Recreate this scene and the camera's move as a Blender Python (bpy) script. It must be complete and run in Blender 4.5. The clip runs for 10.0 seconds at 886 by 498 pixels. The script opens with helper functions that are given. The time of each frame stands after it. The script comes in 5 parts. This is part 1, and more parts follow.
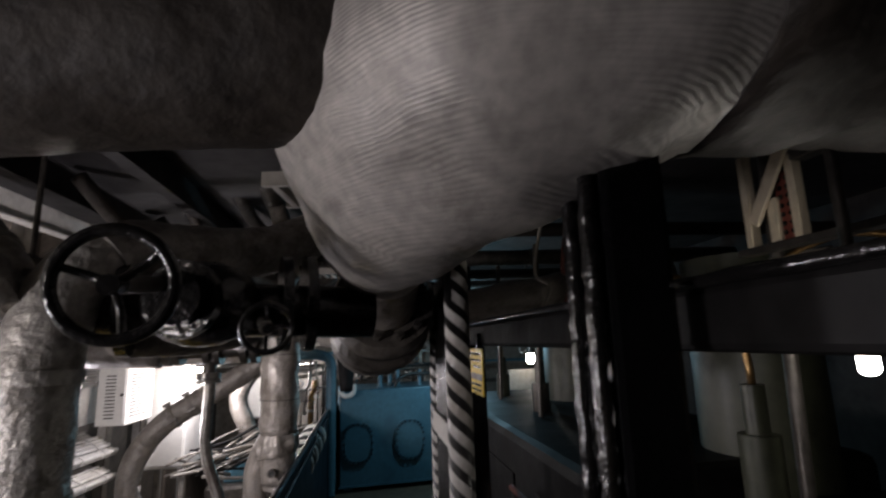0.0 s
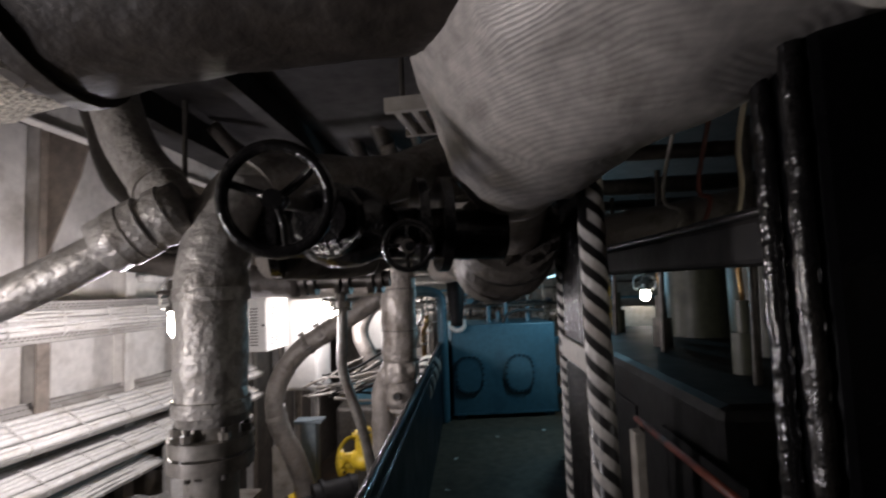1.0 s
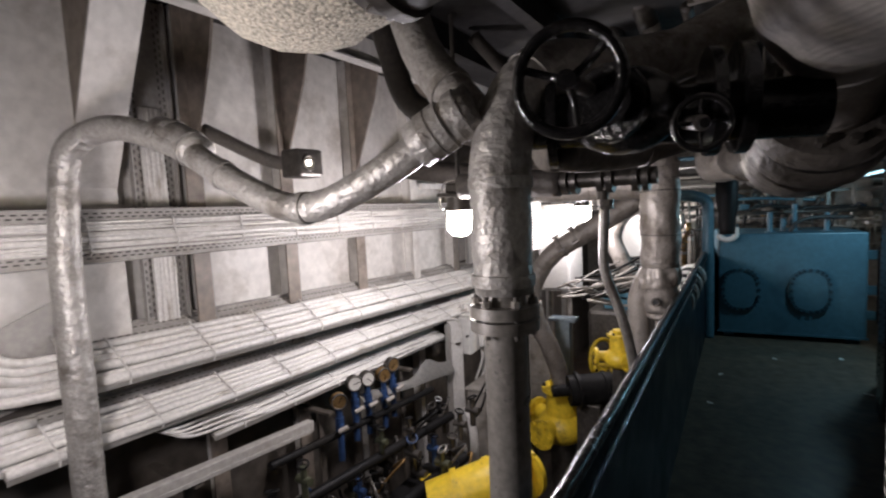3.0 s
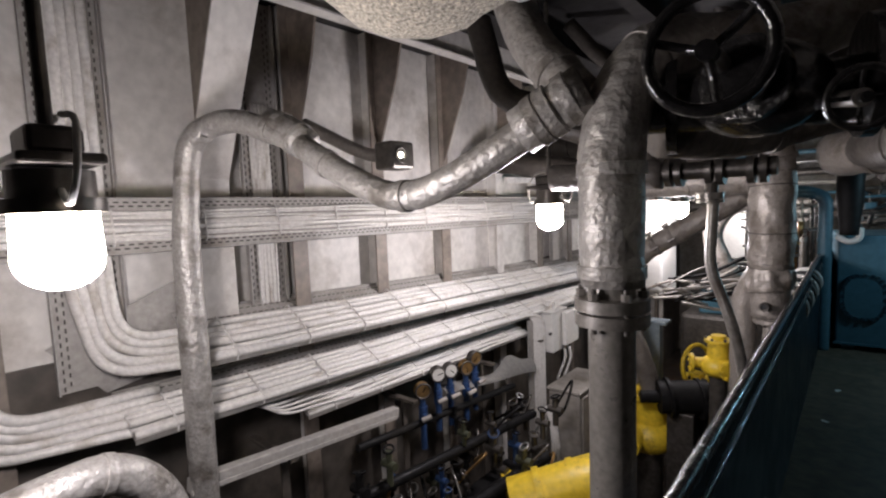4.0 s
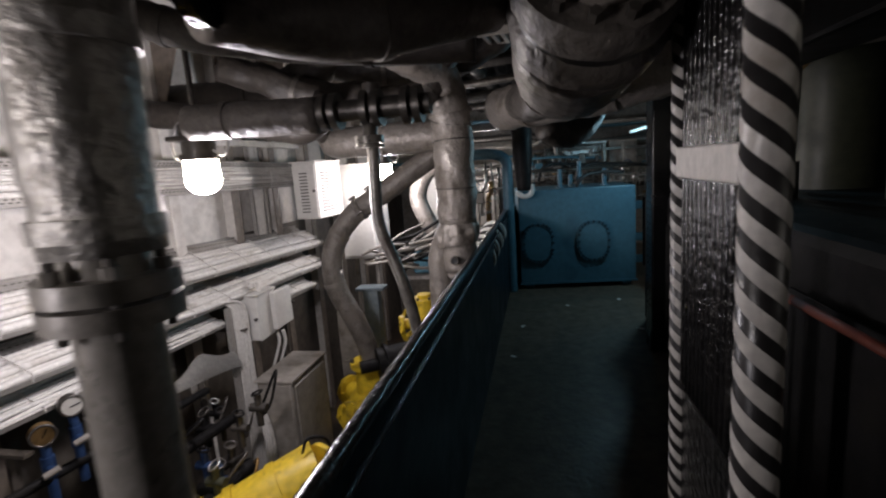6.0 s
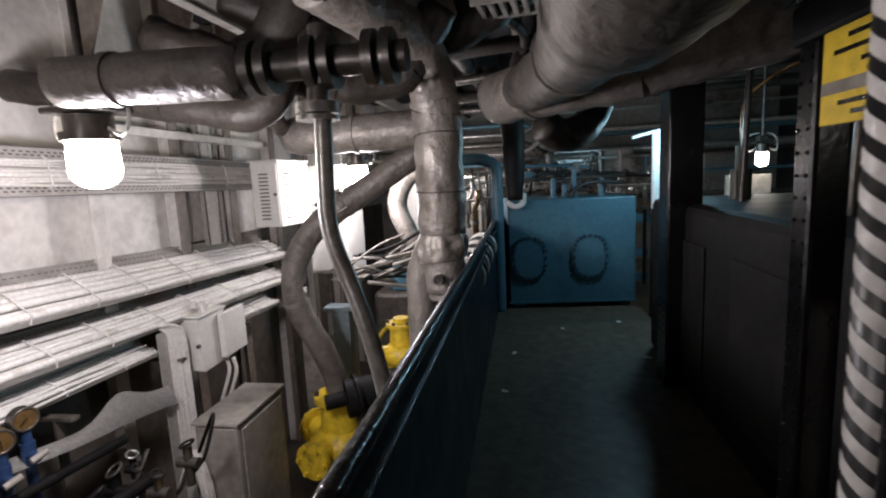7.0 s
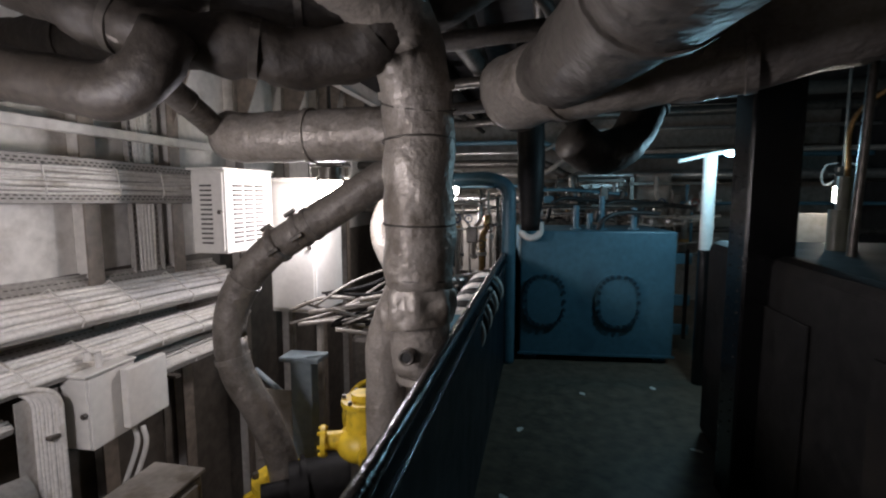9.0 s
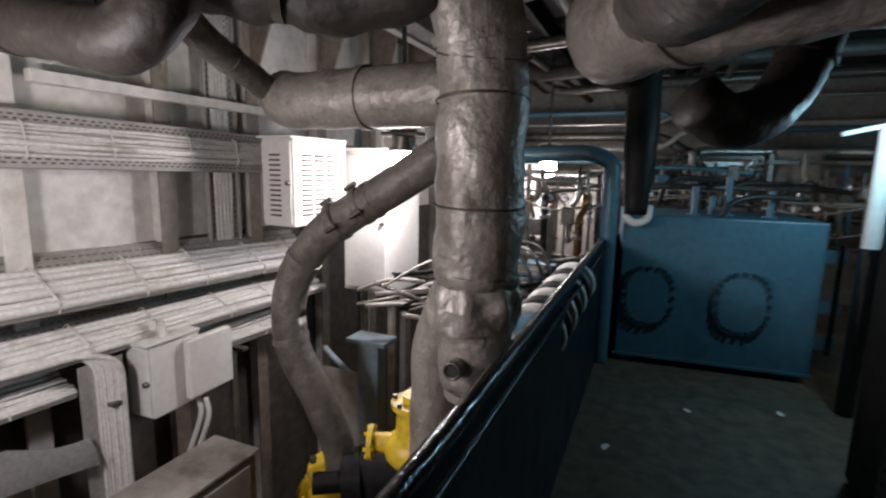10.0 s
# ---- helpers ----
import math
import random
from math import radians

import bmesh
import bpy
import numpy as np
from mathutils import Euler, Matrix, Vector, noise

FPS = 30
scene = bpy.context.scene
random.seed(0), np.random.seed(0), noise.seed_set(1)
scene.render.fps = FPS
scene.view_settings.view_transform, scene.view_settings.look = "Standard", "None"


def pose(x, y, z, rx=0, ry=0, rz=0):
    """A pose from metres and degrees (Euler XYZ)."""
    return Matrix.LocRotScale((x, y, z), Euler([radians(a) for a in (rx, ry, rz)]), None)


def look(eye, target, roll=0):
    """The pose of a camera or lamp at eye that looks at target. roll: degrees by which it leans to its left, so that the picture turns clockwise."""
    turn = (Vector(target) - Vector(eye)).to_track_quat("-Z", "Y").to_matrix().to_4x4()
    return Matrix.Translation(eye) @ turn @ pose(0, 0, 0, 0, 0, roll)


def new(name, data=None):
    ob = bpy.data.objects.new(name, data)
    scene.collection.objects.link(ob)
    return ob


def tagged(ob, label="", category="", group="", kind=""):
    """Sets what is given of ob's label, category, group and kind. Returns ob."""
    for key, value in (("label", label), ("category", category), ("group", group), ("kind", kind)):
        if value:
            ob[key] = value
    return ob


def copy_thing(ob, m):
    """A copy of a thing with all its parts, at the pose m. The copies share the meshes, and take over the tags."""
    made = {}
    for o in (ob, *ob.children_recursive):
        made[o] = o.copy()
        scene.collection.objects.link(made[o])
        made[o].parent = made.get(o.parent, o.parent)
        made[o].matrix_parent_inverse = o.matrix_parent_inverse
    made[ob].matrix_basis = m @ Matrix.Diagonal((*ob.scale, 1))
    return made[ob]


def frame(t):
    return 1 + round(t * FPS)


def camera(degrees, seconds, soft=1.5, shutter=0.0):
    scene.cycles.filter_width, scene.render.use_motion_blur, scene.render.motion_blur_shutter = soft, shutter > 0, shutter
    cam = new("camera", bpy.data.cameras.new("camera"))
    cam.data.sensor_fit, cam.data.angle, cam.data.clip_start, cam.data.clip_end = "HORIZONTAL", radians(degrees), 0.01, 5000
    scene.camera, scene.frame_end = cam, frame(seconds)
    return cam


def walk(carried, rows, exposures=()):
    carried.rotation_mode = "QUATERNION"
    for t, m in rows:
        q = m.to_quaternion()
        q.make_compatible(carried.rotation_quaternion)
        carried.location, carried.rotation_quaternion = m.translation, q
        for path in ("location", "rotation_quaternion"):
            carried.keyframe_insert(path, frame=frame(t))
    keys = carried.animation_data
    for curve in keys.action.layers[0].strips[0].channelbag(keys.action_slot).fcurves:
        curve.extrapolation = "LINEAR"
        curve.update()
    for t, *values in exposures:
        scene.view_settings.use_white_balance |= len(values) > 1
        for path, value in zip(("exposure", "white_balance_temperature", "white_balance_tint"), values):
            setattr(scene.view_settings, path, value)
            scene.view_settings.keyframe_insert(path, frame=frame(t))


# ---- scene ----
cam = camera(84.3, 10.0, 2.1, 0.4)
PATH = [
    (0, (0.518, 0.056, 1.667), (0.82, 1.999, 2.034), -1.8),
    (0.5, (0.467, 0.096, 1.644), (0.602, 2.076, 1.895), -1.2),
    (1, (0.443, 0.107, 1.625), (0.338, 2.099, 1.77), -2.1),
    (1.5, (0.444, 0.105, 1.611), (0.03, 2.062, 1.645), -2.4),
    (2, (0.436, 0.089, 1.596), (-0.239, 1.971, 1.529), -2.7),
    (2.5, (0.417, 0.073, 1.583), (-0.452, 1.868, 1.431), -3.0),
    (3, (0.387, 0.051, 1.581), (-0.651, 1.751, 1.402), -2.8),
    (3.2, (0.378, 0.041, 1.579), (-0.719, 1.704, 1.406), -2.6),
    (4.3, (0.322, 0.030, 1.551), (-0.991, 1.528, 1.367), -2.2),
    (4.5, (0.322, 0.051, 1.54), (-0.89, 1.63, 1.347), -1.9),
    (5, (0.32, 0.109, 1.499), (-0.57, 1.885, 1.272), -1.5),
    (5.5, (0.36, 0.255, 1.467), (-0.197, 2.155, 1.186), -2.5),
    (6, (0.446, 0.57, 1.449), (0.045, 2.502, 1.119), -4.0),
    (7.3, (0.332, 1.160, 1.367), (0.008, 3.113, 1.091), -2.7),
    (7.5, (0.334, 1.206, 1.362), (-0.022, 3.154, 1.086), -2.7),
    (8, (0.354, 1.501, 1.366), (-0.066, 3.439, 1.107), -3.4),
    (8.5, (0.38, 1.706, 1.391), (-0.017, 3.651, 1.147), -3.8),
    (9, (0.341, 1.92, 1.416), (-0.044, 3.871, 1.2), -0.1),
    (9.5, (0.33, 2.104, 1.413), (-0.174, 4.022, 1.159), 1.2),
    (10, (0.377, 2.281, 1.417), (-0.398, 4.096, 1.096), 1.2),
]
walk(cam, [(t, look(eye, target, roll)) for t, eye, target, roll in PATH], [(0.0, 0.24), (1.2, 0.36), (2.2, 0.50), (3.2, 0.52), (4.5, 0.24), (5.5, -0.11), (6.2, 0.30), (7.5, 0.60), (8.3, 0.38), (9.0, 0.18), (10.0, 0.36)])
# watts of the lamps
LAMP_A, LAMP_B, LAMP_C, LAMP_D, LAMP_E, LAMP_F, LAMP_COLD_W = 33, 20, 23, 17, 0.25, 0.32, 19


# ---- light ----
world = bpy.data.worlds.new("world")
world.use_nodes = True
world.node_tree.nodes["Background"].inputs[0].default_value = (0.0, 0.0, 0.0, 1)
scene.world = world


# ---- materials ----
def mat(name, color, rough=0.5, metal=0.0, grain=30.0, vary=0.25, stain=None, stain_at=0.55, bump=0.15, bump_scale=None, spec=0.5, stain_scale=3.0, coat=0.0):
    """A painted or bare surface: fine grain, larger stains, small relief."""
    m = bpy.data.materials.new(name)
    m.use_nodes = True
    nt = m.node_tree
    b = nt.nodes["Principled BSDF"]
    co = nt.nodes.new("ShaderNodeTexCoord")
    info = nt.nodes.new("ShaderNodeObjectInfo")
    off = nt.nodes.new("ShaderNodeVectorMath")
    off.operation = "ADD"
    nt.links.new(co.outputs["Object"], off.inputs[0])
    nt.links.new(info.outputs["Random"], off.inputs[1])
    fine = nt.nodes.new("ShaderNodeTexNoise")
    fine.inputs["Scale"].default_value, fine.inputs["Detail"].default_value = grain, 5
    wide = nt.nodes.new("ShaderNodeTexNoise")
    wide.inputs["Scale"].default_value, wide.inputs["Detail"].default_value, wide.inputs["Roughness"].default_value = stain_scale, 6, 0.65
    for n in (fine, wide):
        nt.links.new(off.outputs[0], n.inputs["Vector"])
    ramp = nt.nodes.new("ShaderNodeMapRange")
    ramp.inputs[1].default_value, ramp.inputs[2].default_value = 0.3, 0.7
    ramp.inputs[3].default_value, ramp.inputs[4].default_value = 1 - vary, 1 + vary
    nt.links.new(fine.outputs[0], ramp.inputs[0])
    mul = nt.nodes.new("ShaderNodeMix")
    mul.data_type, mul.blend_type = "RGBA", "MULTIPLY"
    mul.inputs[0].default_value = 1
    mul.inputs[6].default_value = (*color, 1)
    nt.links.new(ramp.outputs[0], mul.inputs[7])
    out = mul.outputs[2]
    if stain:
        edge = nt.nodes.new("ShaderNodeMapRange")
        edge.inputs[1].default_value, edge.inputs[2].default_value = stain_at, stain_at + 0.16
        nt.links.new(wide.outputs[0], edge.inputs[0])
        mix = nt.nodes.new("ShaderNodeMix")
        mix.data_type = "RGBA"
        nt.links.new(edge.outputs[0], mix.inputs[0])
        nt.links.new(out, mix.inputs[6])
        mix.inputs[7].default_value = (*stain, 1)
        out = mix.outputs[2]
    nt.links.new(out, b.inputs["Base Color"])
    rr = nt.nodes.new("ShaderNodeMapRange")
    rr.inputs[1].default_value, rr.inputs[2].default_value = 0.3, 0.7
    rr.inputs[3].default_value, rr.inputs[4].default_value = max(0.03, rough - 0.12), min(1, rough + 0.12)
    nt.links.new(wide.outputs[0], rr.inputs[0])
    nt.links.new(rr.outputs[0], b.inputs["Roughness"])
    b.inputs["Metallic"].default_value = metal
    b.inputs["Specular IOR Level"].default_value = spec
    b.inputs["Coat Weight"].default_value = coat
    if bump:
        bn = nt.nodes.new("ShaderNodeTexNoise")
        bn.inputs["Scale"].default_value, bn.inputs["Detail"].default_value = bump_scale or grain * 0.5, 4
        nt.links.new(off.outputs[0], bn.inputs["Vector"])
        bp = nt.nodes.new("ShaderNodeBump")
        bp.inputs["Strength"].default_value, bp.inputs["Distance"].default_value = bump, 0.01
        nt.links.new(bn.outputs[0], bp.inputs["Height"])
        nt.links.new(bp.outputs[0], b.inputs["Normal"])
    return m


def crumple(m, scale, strength):
    """Adds folds to a material, as in hand-wrapped foil or cloth."""
    nt = m.node_tree
    b = nt.nodes["Principled BSDF"]
    co = nt.nodes.new("ShaderNodeTexCoord")
    vo = nt.nodes.new("ShaderNodeTexVoronoi")
    vo.feature = "SMOOTH_F1"
    vo.inputs["Scale"].default_value = scale
    nt.links.new(co.outputs["Object"], vo.inputs["Vector"])
    bp = nt.nodes.new("ShaderNodeBump")
    bp.inputs["Strength"].default_value, bp.inputs["Distance"].default_value = strength, 0.02
    nt.links.new(vo.outputs["Distance"], bp.inputs["Height"])
    if b.inputs["Normal"].links:
        nt.links.new(b.inputs["Normal"].links[0].from_socket, bp.inputs["Normal"])
    nt.links.new(bp.outputs[0], b.inputs["Normal"])


def glow(name, color, strength):
    m = bpy.data.materials.new(name)
    m.use_nodes = True
    b = m.node_tree.nodes["Principled BSDF"]
    b.inputs["Base Color"].default_value = (0.9, 0.9, 0.9, 1)
    b.inputs["Emission Color"].default_value = (*color, 1)
    b.inputs["Emission Strength"].default_value = strength
    return m


def weave(name, color, rough):
    """Cloth lagging under thin paint: a fine woven relief."""
    m = mat(name, color, rough, 0.15, 40, 0.22, stain=(0.17, 0.155, 0.14), stain_at=0.54, bump=0, stain_scale=6)
    nt = m.node_tree
    co = nt.nodes.new("ShaderNodeTexCoord")
    wv = nt.nodes.new("ShaderNodeTexWave")
    wv.bands_direction = "Z"
    wv.inputs["Scale"].default_value, wv.inputs["Distortion"].default_value, wv.inputs["Detail"].default_value = 58, 0.5, 2
    nt.links.new(co.outputs["Object"], wv.inputs["Vector"])
    bp = nt.nodes.new("ShaderNodeBump")
    bp.inputs["Strength"].default_value, bp.inputs["Distance"].default_value = 0.13, 0.004
    nt.links.new(wv.outputs[0], bp.inputs["Height"])
    nt.links.new(bp.outputs[0], nt.nodes["Principled BSDF"].inputs["Normal"])
    return m


LAGGING = mat("aluminium_painted_lagging", (0.285, 0.255, 0.226), 0.45, 0.30, 90, 0.14, stain=(0.145, 0.122, 0.10), stain_at=0.50, bump=0.8, bump_scale=34, stain_scale=7)
CRINKLED = mat("crinkled_silver_lagging", (0.35, 0.33, 0.305), 0.42, 0.42, 80, 0.18, stain=(0.15, 0.132, 0.113), stain_at=0.50, bump=0.7, bump_scale=55, stain_scale=8)
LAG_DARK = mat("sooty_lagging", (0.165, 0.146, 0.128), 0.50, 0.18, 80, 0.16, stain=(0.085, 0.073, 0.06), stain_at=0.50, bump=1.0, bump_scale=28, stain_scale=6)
CLOTH = weave("cloth_lagging", (0.40, 0.375, 0.35), 0.5)
SPRAY = mat("sprayed_insulation", (0.46, 0.42, 0.34), 0.85, 0.0, 160, 0.6, stain=(0.13, 0.115, 0.09), stain_at=0.55, bump=1.0, bump_scale=130, stain_scale=110)
HULL = mat("white_hull_paint", (0.60, 0.572, 0.535), 0.5, 0, 20, 0.12, stain=(0.36, 0.325, 0.285), stain_at=0.54, bump=0.2, bump_scale=6, stain_scale=2.2)
# brown of the face bars; on bracket webs it stands for shadow
RIB = mat("brown_bar_and_web_shade_paint", (0.20, 0.165, 0.135), 0.5, 0, 20, 0.25, stain=(0.09, 0.07, 0.055), bump=0.15)
CABLE = mat("white_painted_cable", (0.60, 0.575, 0.54), 0.45, 0, 60, 0.14, stain=(0.34, 0.30, 0.25), stain_at=0.55, bump=0.15, stain_scale=5)
TRAY = mat("painted_tray_steel", (0.34, 0.32, 0.295), 0.5, 0.0, 40, 0.15, stain=(0.22, 0.19, 0.16), stain_at=0.55)
WHITE = mat("white_cabinet_paint", (0.64, 0.62, 0.585), 0.42, 0, 30, 0.06, stain=(0.42, 0.36, 0.29), stain_at=0.64, bump=0.06)
DIRTY = mat("grimy_white_paint", (0.28, 0.255, 0.225), 0.5, 0, 18, 0.2, stain=(0.13, 0.105, 0.08), stain_at=0.53)
BLACK = mat("black_gloss_paint", (0.008, 0.0075, 0.0075), 0.17, 0, 40, 0.3, stain=(0.016, 0.014, 0.012), bump=0.45, bump_scale=55, coat=0.2)
RUBBER = mat("black_rubber", (0.018, 0.018, 0.018), 0.55, 0, 60, 0.3)
BLUE = mat("blue_machine_paint", (0.058, 0.142, 0.190), 0.42, 0, 24, 0.12, stain=(0.032, 0.085, 0.12), stain_at=0.56, bump=0.15, bump_scale=18)
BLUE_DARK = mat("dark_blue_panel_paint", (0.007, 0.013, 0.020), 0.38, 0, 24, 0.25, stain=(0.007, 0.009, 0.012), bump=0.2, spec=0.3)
YELLOW = mat("yellow_machine_paint", (0.66, 0.46, 0.03), 0.42, 0, 30, 0.15, stain=(0.14, 0.09, 0.02), stain_at=0.57, bump=0.2, stain_scale=6)
DECK = mat("dark_deck_paint", (0.115, 0.092, 0.067), 0.45, 0, 12, 0.35, stain=(0.12, 0.09, 0.06), stain_at=0.58, bump=0.3, bump_scale=30, spec=0.3, stain_scale=2.5)
BILGE = mat("oily_bilge_plate", (0.045, 0.035, 0.028), 0.4, 0, 10, 0.4, stain=(0.11, 0.065, 0.035), stain_at=0.52, bump=0.3)
DECKHEAD = mat("dark_deckhead", (0.030, 0.028, 0.028), 0.7, 0, 14, 0.3, stain=(0.06, 0.055, 0.05), stain_at=0.6, bump=0.3, spec=0.25)
STEEL = mat("galvanised_steel", (0.50, 0.49, 0.47), 0.34, 0.85, 40, 0.2, stain=(0.2, 0.17, 0.14), stain_at=0.58, bump=0.2)
DULL = mat("oily_dark_steel", (0.10, 0.09, 0.08), 0.4, 0.6, 30, 0.3, stain=(0.04, 0.035, 0.03), bump=0.3)
CREAM = mat("cream_bracket_paint", (0.62, 0.53, 0.38), 0.5, 0, 30, 0.1, stain=(0.3, 0.2, 0.11), stain_at=0.6)
TAPE_W = mat("pale_tape", (0.39, 0.37, 0.345), 0.45, 0, 50, 0.15, stain=(0.24, 0.21, 0.18), stain_at=0.58)
TAPE_B = mat("black_tape", (0.014, 0.013, 0.013), 0.4, 0, 50, 0.3)
BRASS = mat("tarnished_brass", (0.36, 0.22, 0.09), 0.4, 0.8, 40, 0.3)
DIAL = mat("gauge_face", (0.50, 0.48, 0.44), 0.3, 0, 40, 0.04)
BLUE_VALVE = mat("dark_blue_valve_paint", (0.017, 0.040, 0.105), 0.45, 0, 40, 0.2)
GREEN = mat("olive_machine_paint", (0.055, 0.058, 0.036), 0.45, 0, 20, 0.2, stain=(0.025, 0.025, 0.018), bump=0.2)
RUST = mat("red_oxide_paint", (0.16, 0.04, 0.025), 0.5, 0, 20, 0.3, stain=(0.06, 0.025, 0.018))
# tank blue darkened, with the shaded look of the bolts in the colour
BOLT_BLUE = mat("shaded_blue_bolt_paint", (0.018, 0.045, 0.065), 0.4, 0, 40, 0.2)
# grey lagging darkened for lamp light blocked by the riser and valve
GREY_LAG = mat("shaded_grey_lagging", (0.105, 0.093, 0.082), 0.5, 0.2, 80, 0.16, stain=(0.055, 0.047, 0.04), stain_at=0.5, bump=0.9, bump_scale=30, stain_scale=6)
GLOSS = mat("tarry_black_paint", (0.004, 0.004, 0.0045), 0.22, 0, 30, 0.3, bump=0.10, bump_scale=70)
PIPE_PAINT = mat("worn_aluminium_paint", (0.24, 0.222, 0.20), 0.36, 0.4, 60, 0.2, stain=(0.12, 0.10, 0.085), stain_at=0.52, bump=0.12, bump_scale=40, stain_scale=6)
SLOT = mat("slot_shadow", (0.045, 0.038, 0.032), 0.7, 0, 40, 0.2)
# brown lagging with the shade near the deckhead put into its colour
BROWN = mat("shaded_brown_lagging", (0.032, 0.026, 0.021), 0.6, 0.1, 40, 0.35, stain=(0.056, 0.046, 0.037), stain_at=0.56, bump=0.6, bump_scale=25)
# dark brown that holds the shade below and between the cable trays
LOWER = mat("shaded_grimy_hull_paint", (0.075, 0.063, 0.052), 0.55, 0, 14, 0.35, stain=(0.15, 0.125, 0.10), stain_at=0.58, bump=0.2)
# near-black with low specular
FLAT_BLACK = mat("flat_black_steel", (0.008, 0.0075, 0.0075), 0.6, 0, 20, 0.4, stain=(0.014, 0.012, 0.010), bump=0.3, spec=0.15)
PALE = mat("pale_blue_paint", (0.20, 0.245, 0.27), 0.45, 0, 24, 0.15, stain=(0.13, 0.13, 0.12), stain_at=0.56)
FLAKE = mat("paint_flake", (0.78, 0.76, 0.70), 0.5, 0, 80, 0.2)
LAMP_WARM = glow("lamp_glass_warm", (1.0, 0.90, 0.78), 55)
LAMP_COLD = glow("lamp_tube_cold", (0.45, 0.80, 1.0), 30)
LAMP_FAR = glow("lamp_glass_far", (1.0, 0.93, 0.82), 30)


crumple(CLOTH, 6, 0.5)
crumple(LAGGING, 15, 0.22)
crumple(LAG_DARK, 13, 0.35)
crumple(CRINKLED, 26, 0.22)


# ---- mesh helpers ----
def mesh(bm, name):
    me = bpy.data.meshes.new(name)
    bmesh.ops.recalc_face_normals(bm, faces=bm.faces)
    bm.to_mesh(me)
    bm.free()
    return me


def thing(name, label, category, at=(0, 0, 0), group="", kind="", rz=0):
    ob = new(name)
    ob.empty_display_size = 0.05
    ob.matrix_basis = pose(*at, 0, 0, rz)
    return tagged(ob, label, category, group, kind)


def part(name, bm, material, parent=None, label="", smooth=None):
    ob = new(name, mesh(bm, name))
    ob.data.materials.append(material)
    if smooth is not None:
        ob.data.polygons.foreach_set("use_smooth", [True] * len(ob.data.polygons))
        if smooth < 180:
            ob.data.set_sharp_from_angle(angle=radians(smooth))
    if parent:
        ob.parent = parent
    return tagged(ob, label)


def solo(name, bm, material, label, category, group="", kind="", smooth=None):
    return tagged(part(name, bm, material, None, "", smooth), label, category, group, kind)


def box(bm, lo, hi, bev=0.0, m=None):
    mm = Matrix.Translation([(a + b) / 2 for a, b in zip(lo, hi)]) @ Matrix.Diagonal([abs(b - a) for a, b in zip(lo, hi)] + [1])
    r = bmesh.ops.create_cube(bm, size=1, matrix=(m @ mm) if m else mm)
    if bev:
        edges = list({e for v in r["verts"] for e in v.link_edges})
        bmesh.ops.bevel(bm, geom=edges, offset=bev, segments=2, profile=0.5, affect="EDGES")
    return bm


def rod(bm, a, b, r, r2=None, seg=16):
    a, b = Vector(a), Vector(b)
    d = b - a
    m = Matrix.Translation((a + b) / 2) @ d.to_track_quat("Z", "Y").to_matrix().to_4x4()
    bmesh.ops.create_cone(bm, cap_ends=True, segments=seg, radius1=r, radius2=r if r2 is None else r2, depth=d.length, matrix=m)
    return bm


def ball(bm, c, r, seg=12, scale=(1, 1, 1)):
    bmesh.ops.create_uvsphere(bm, u_segments=seg, v_segments=seg // 2 + 2, radius=r, matrix=Matrix.Translation(c) @ Matrix.Diagonal((*scale, 1)))
    return bm


def spline(pts, n=6):
    pts = [Vector(p) for p in pts]
    if len(pts) == 2:
        return [pts[0].lerp(pts[1], i / n) for i in range(n + 1)]
    ext = [2 * pts[0] - pts[1]] + pts + [2 * pts[-1] - pts[-2]]
    out = []
    for i in range(1, len(ext) - 2):
        a, b, c, d = ext[i - 1], ext[i], ext[i + 1], ext[i + 2]
        for k in range(n):
            t = k / n
            out.append(0.5 * (2 * b + (c - a) * t + (2 * a - 5 * b + 4 * c - d) * t * t + (3 * b - a - 3 * c + d) * t ** 3))
    out.append(pts[-1])
    return out


def corners(pts, r, n=5):
    """A bent line with rounded corners of radius about r."""
    pts = [Vector(p) for p in pts]
    out = [pts[0]]
    for a, b, c in zip(pts, pts[1:], pts[2:]):
        k = min(r, (a - b).length * 0.49, (c - b).length * 0.49)
        p, q = b + (a - b).normalized() * k, b + (c - b).normalized() * k
        for i in range(n + 1):
            t = i / n
            out.append(p * (1 - t) ** 2 + b * 2 * t * (1 - t) + q * t * t)
    out.append(pts[-1])
    return out


def fine(pts, step):
    out = [pts[0]]
    for a, b in zip(pts, pts[1:]):
        n = max(1, int((b - a).length / step))
        out += [a.lerp(b, i / n) for i in range(1, n + 1)]
    return out


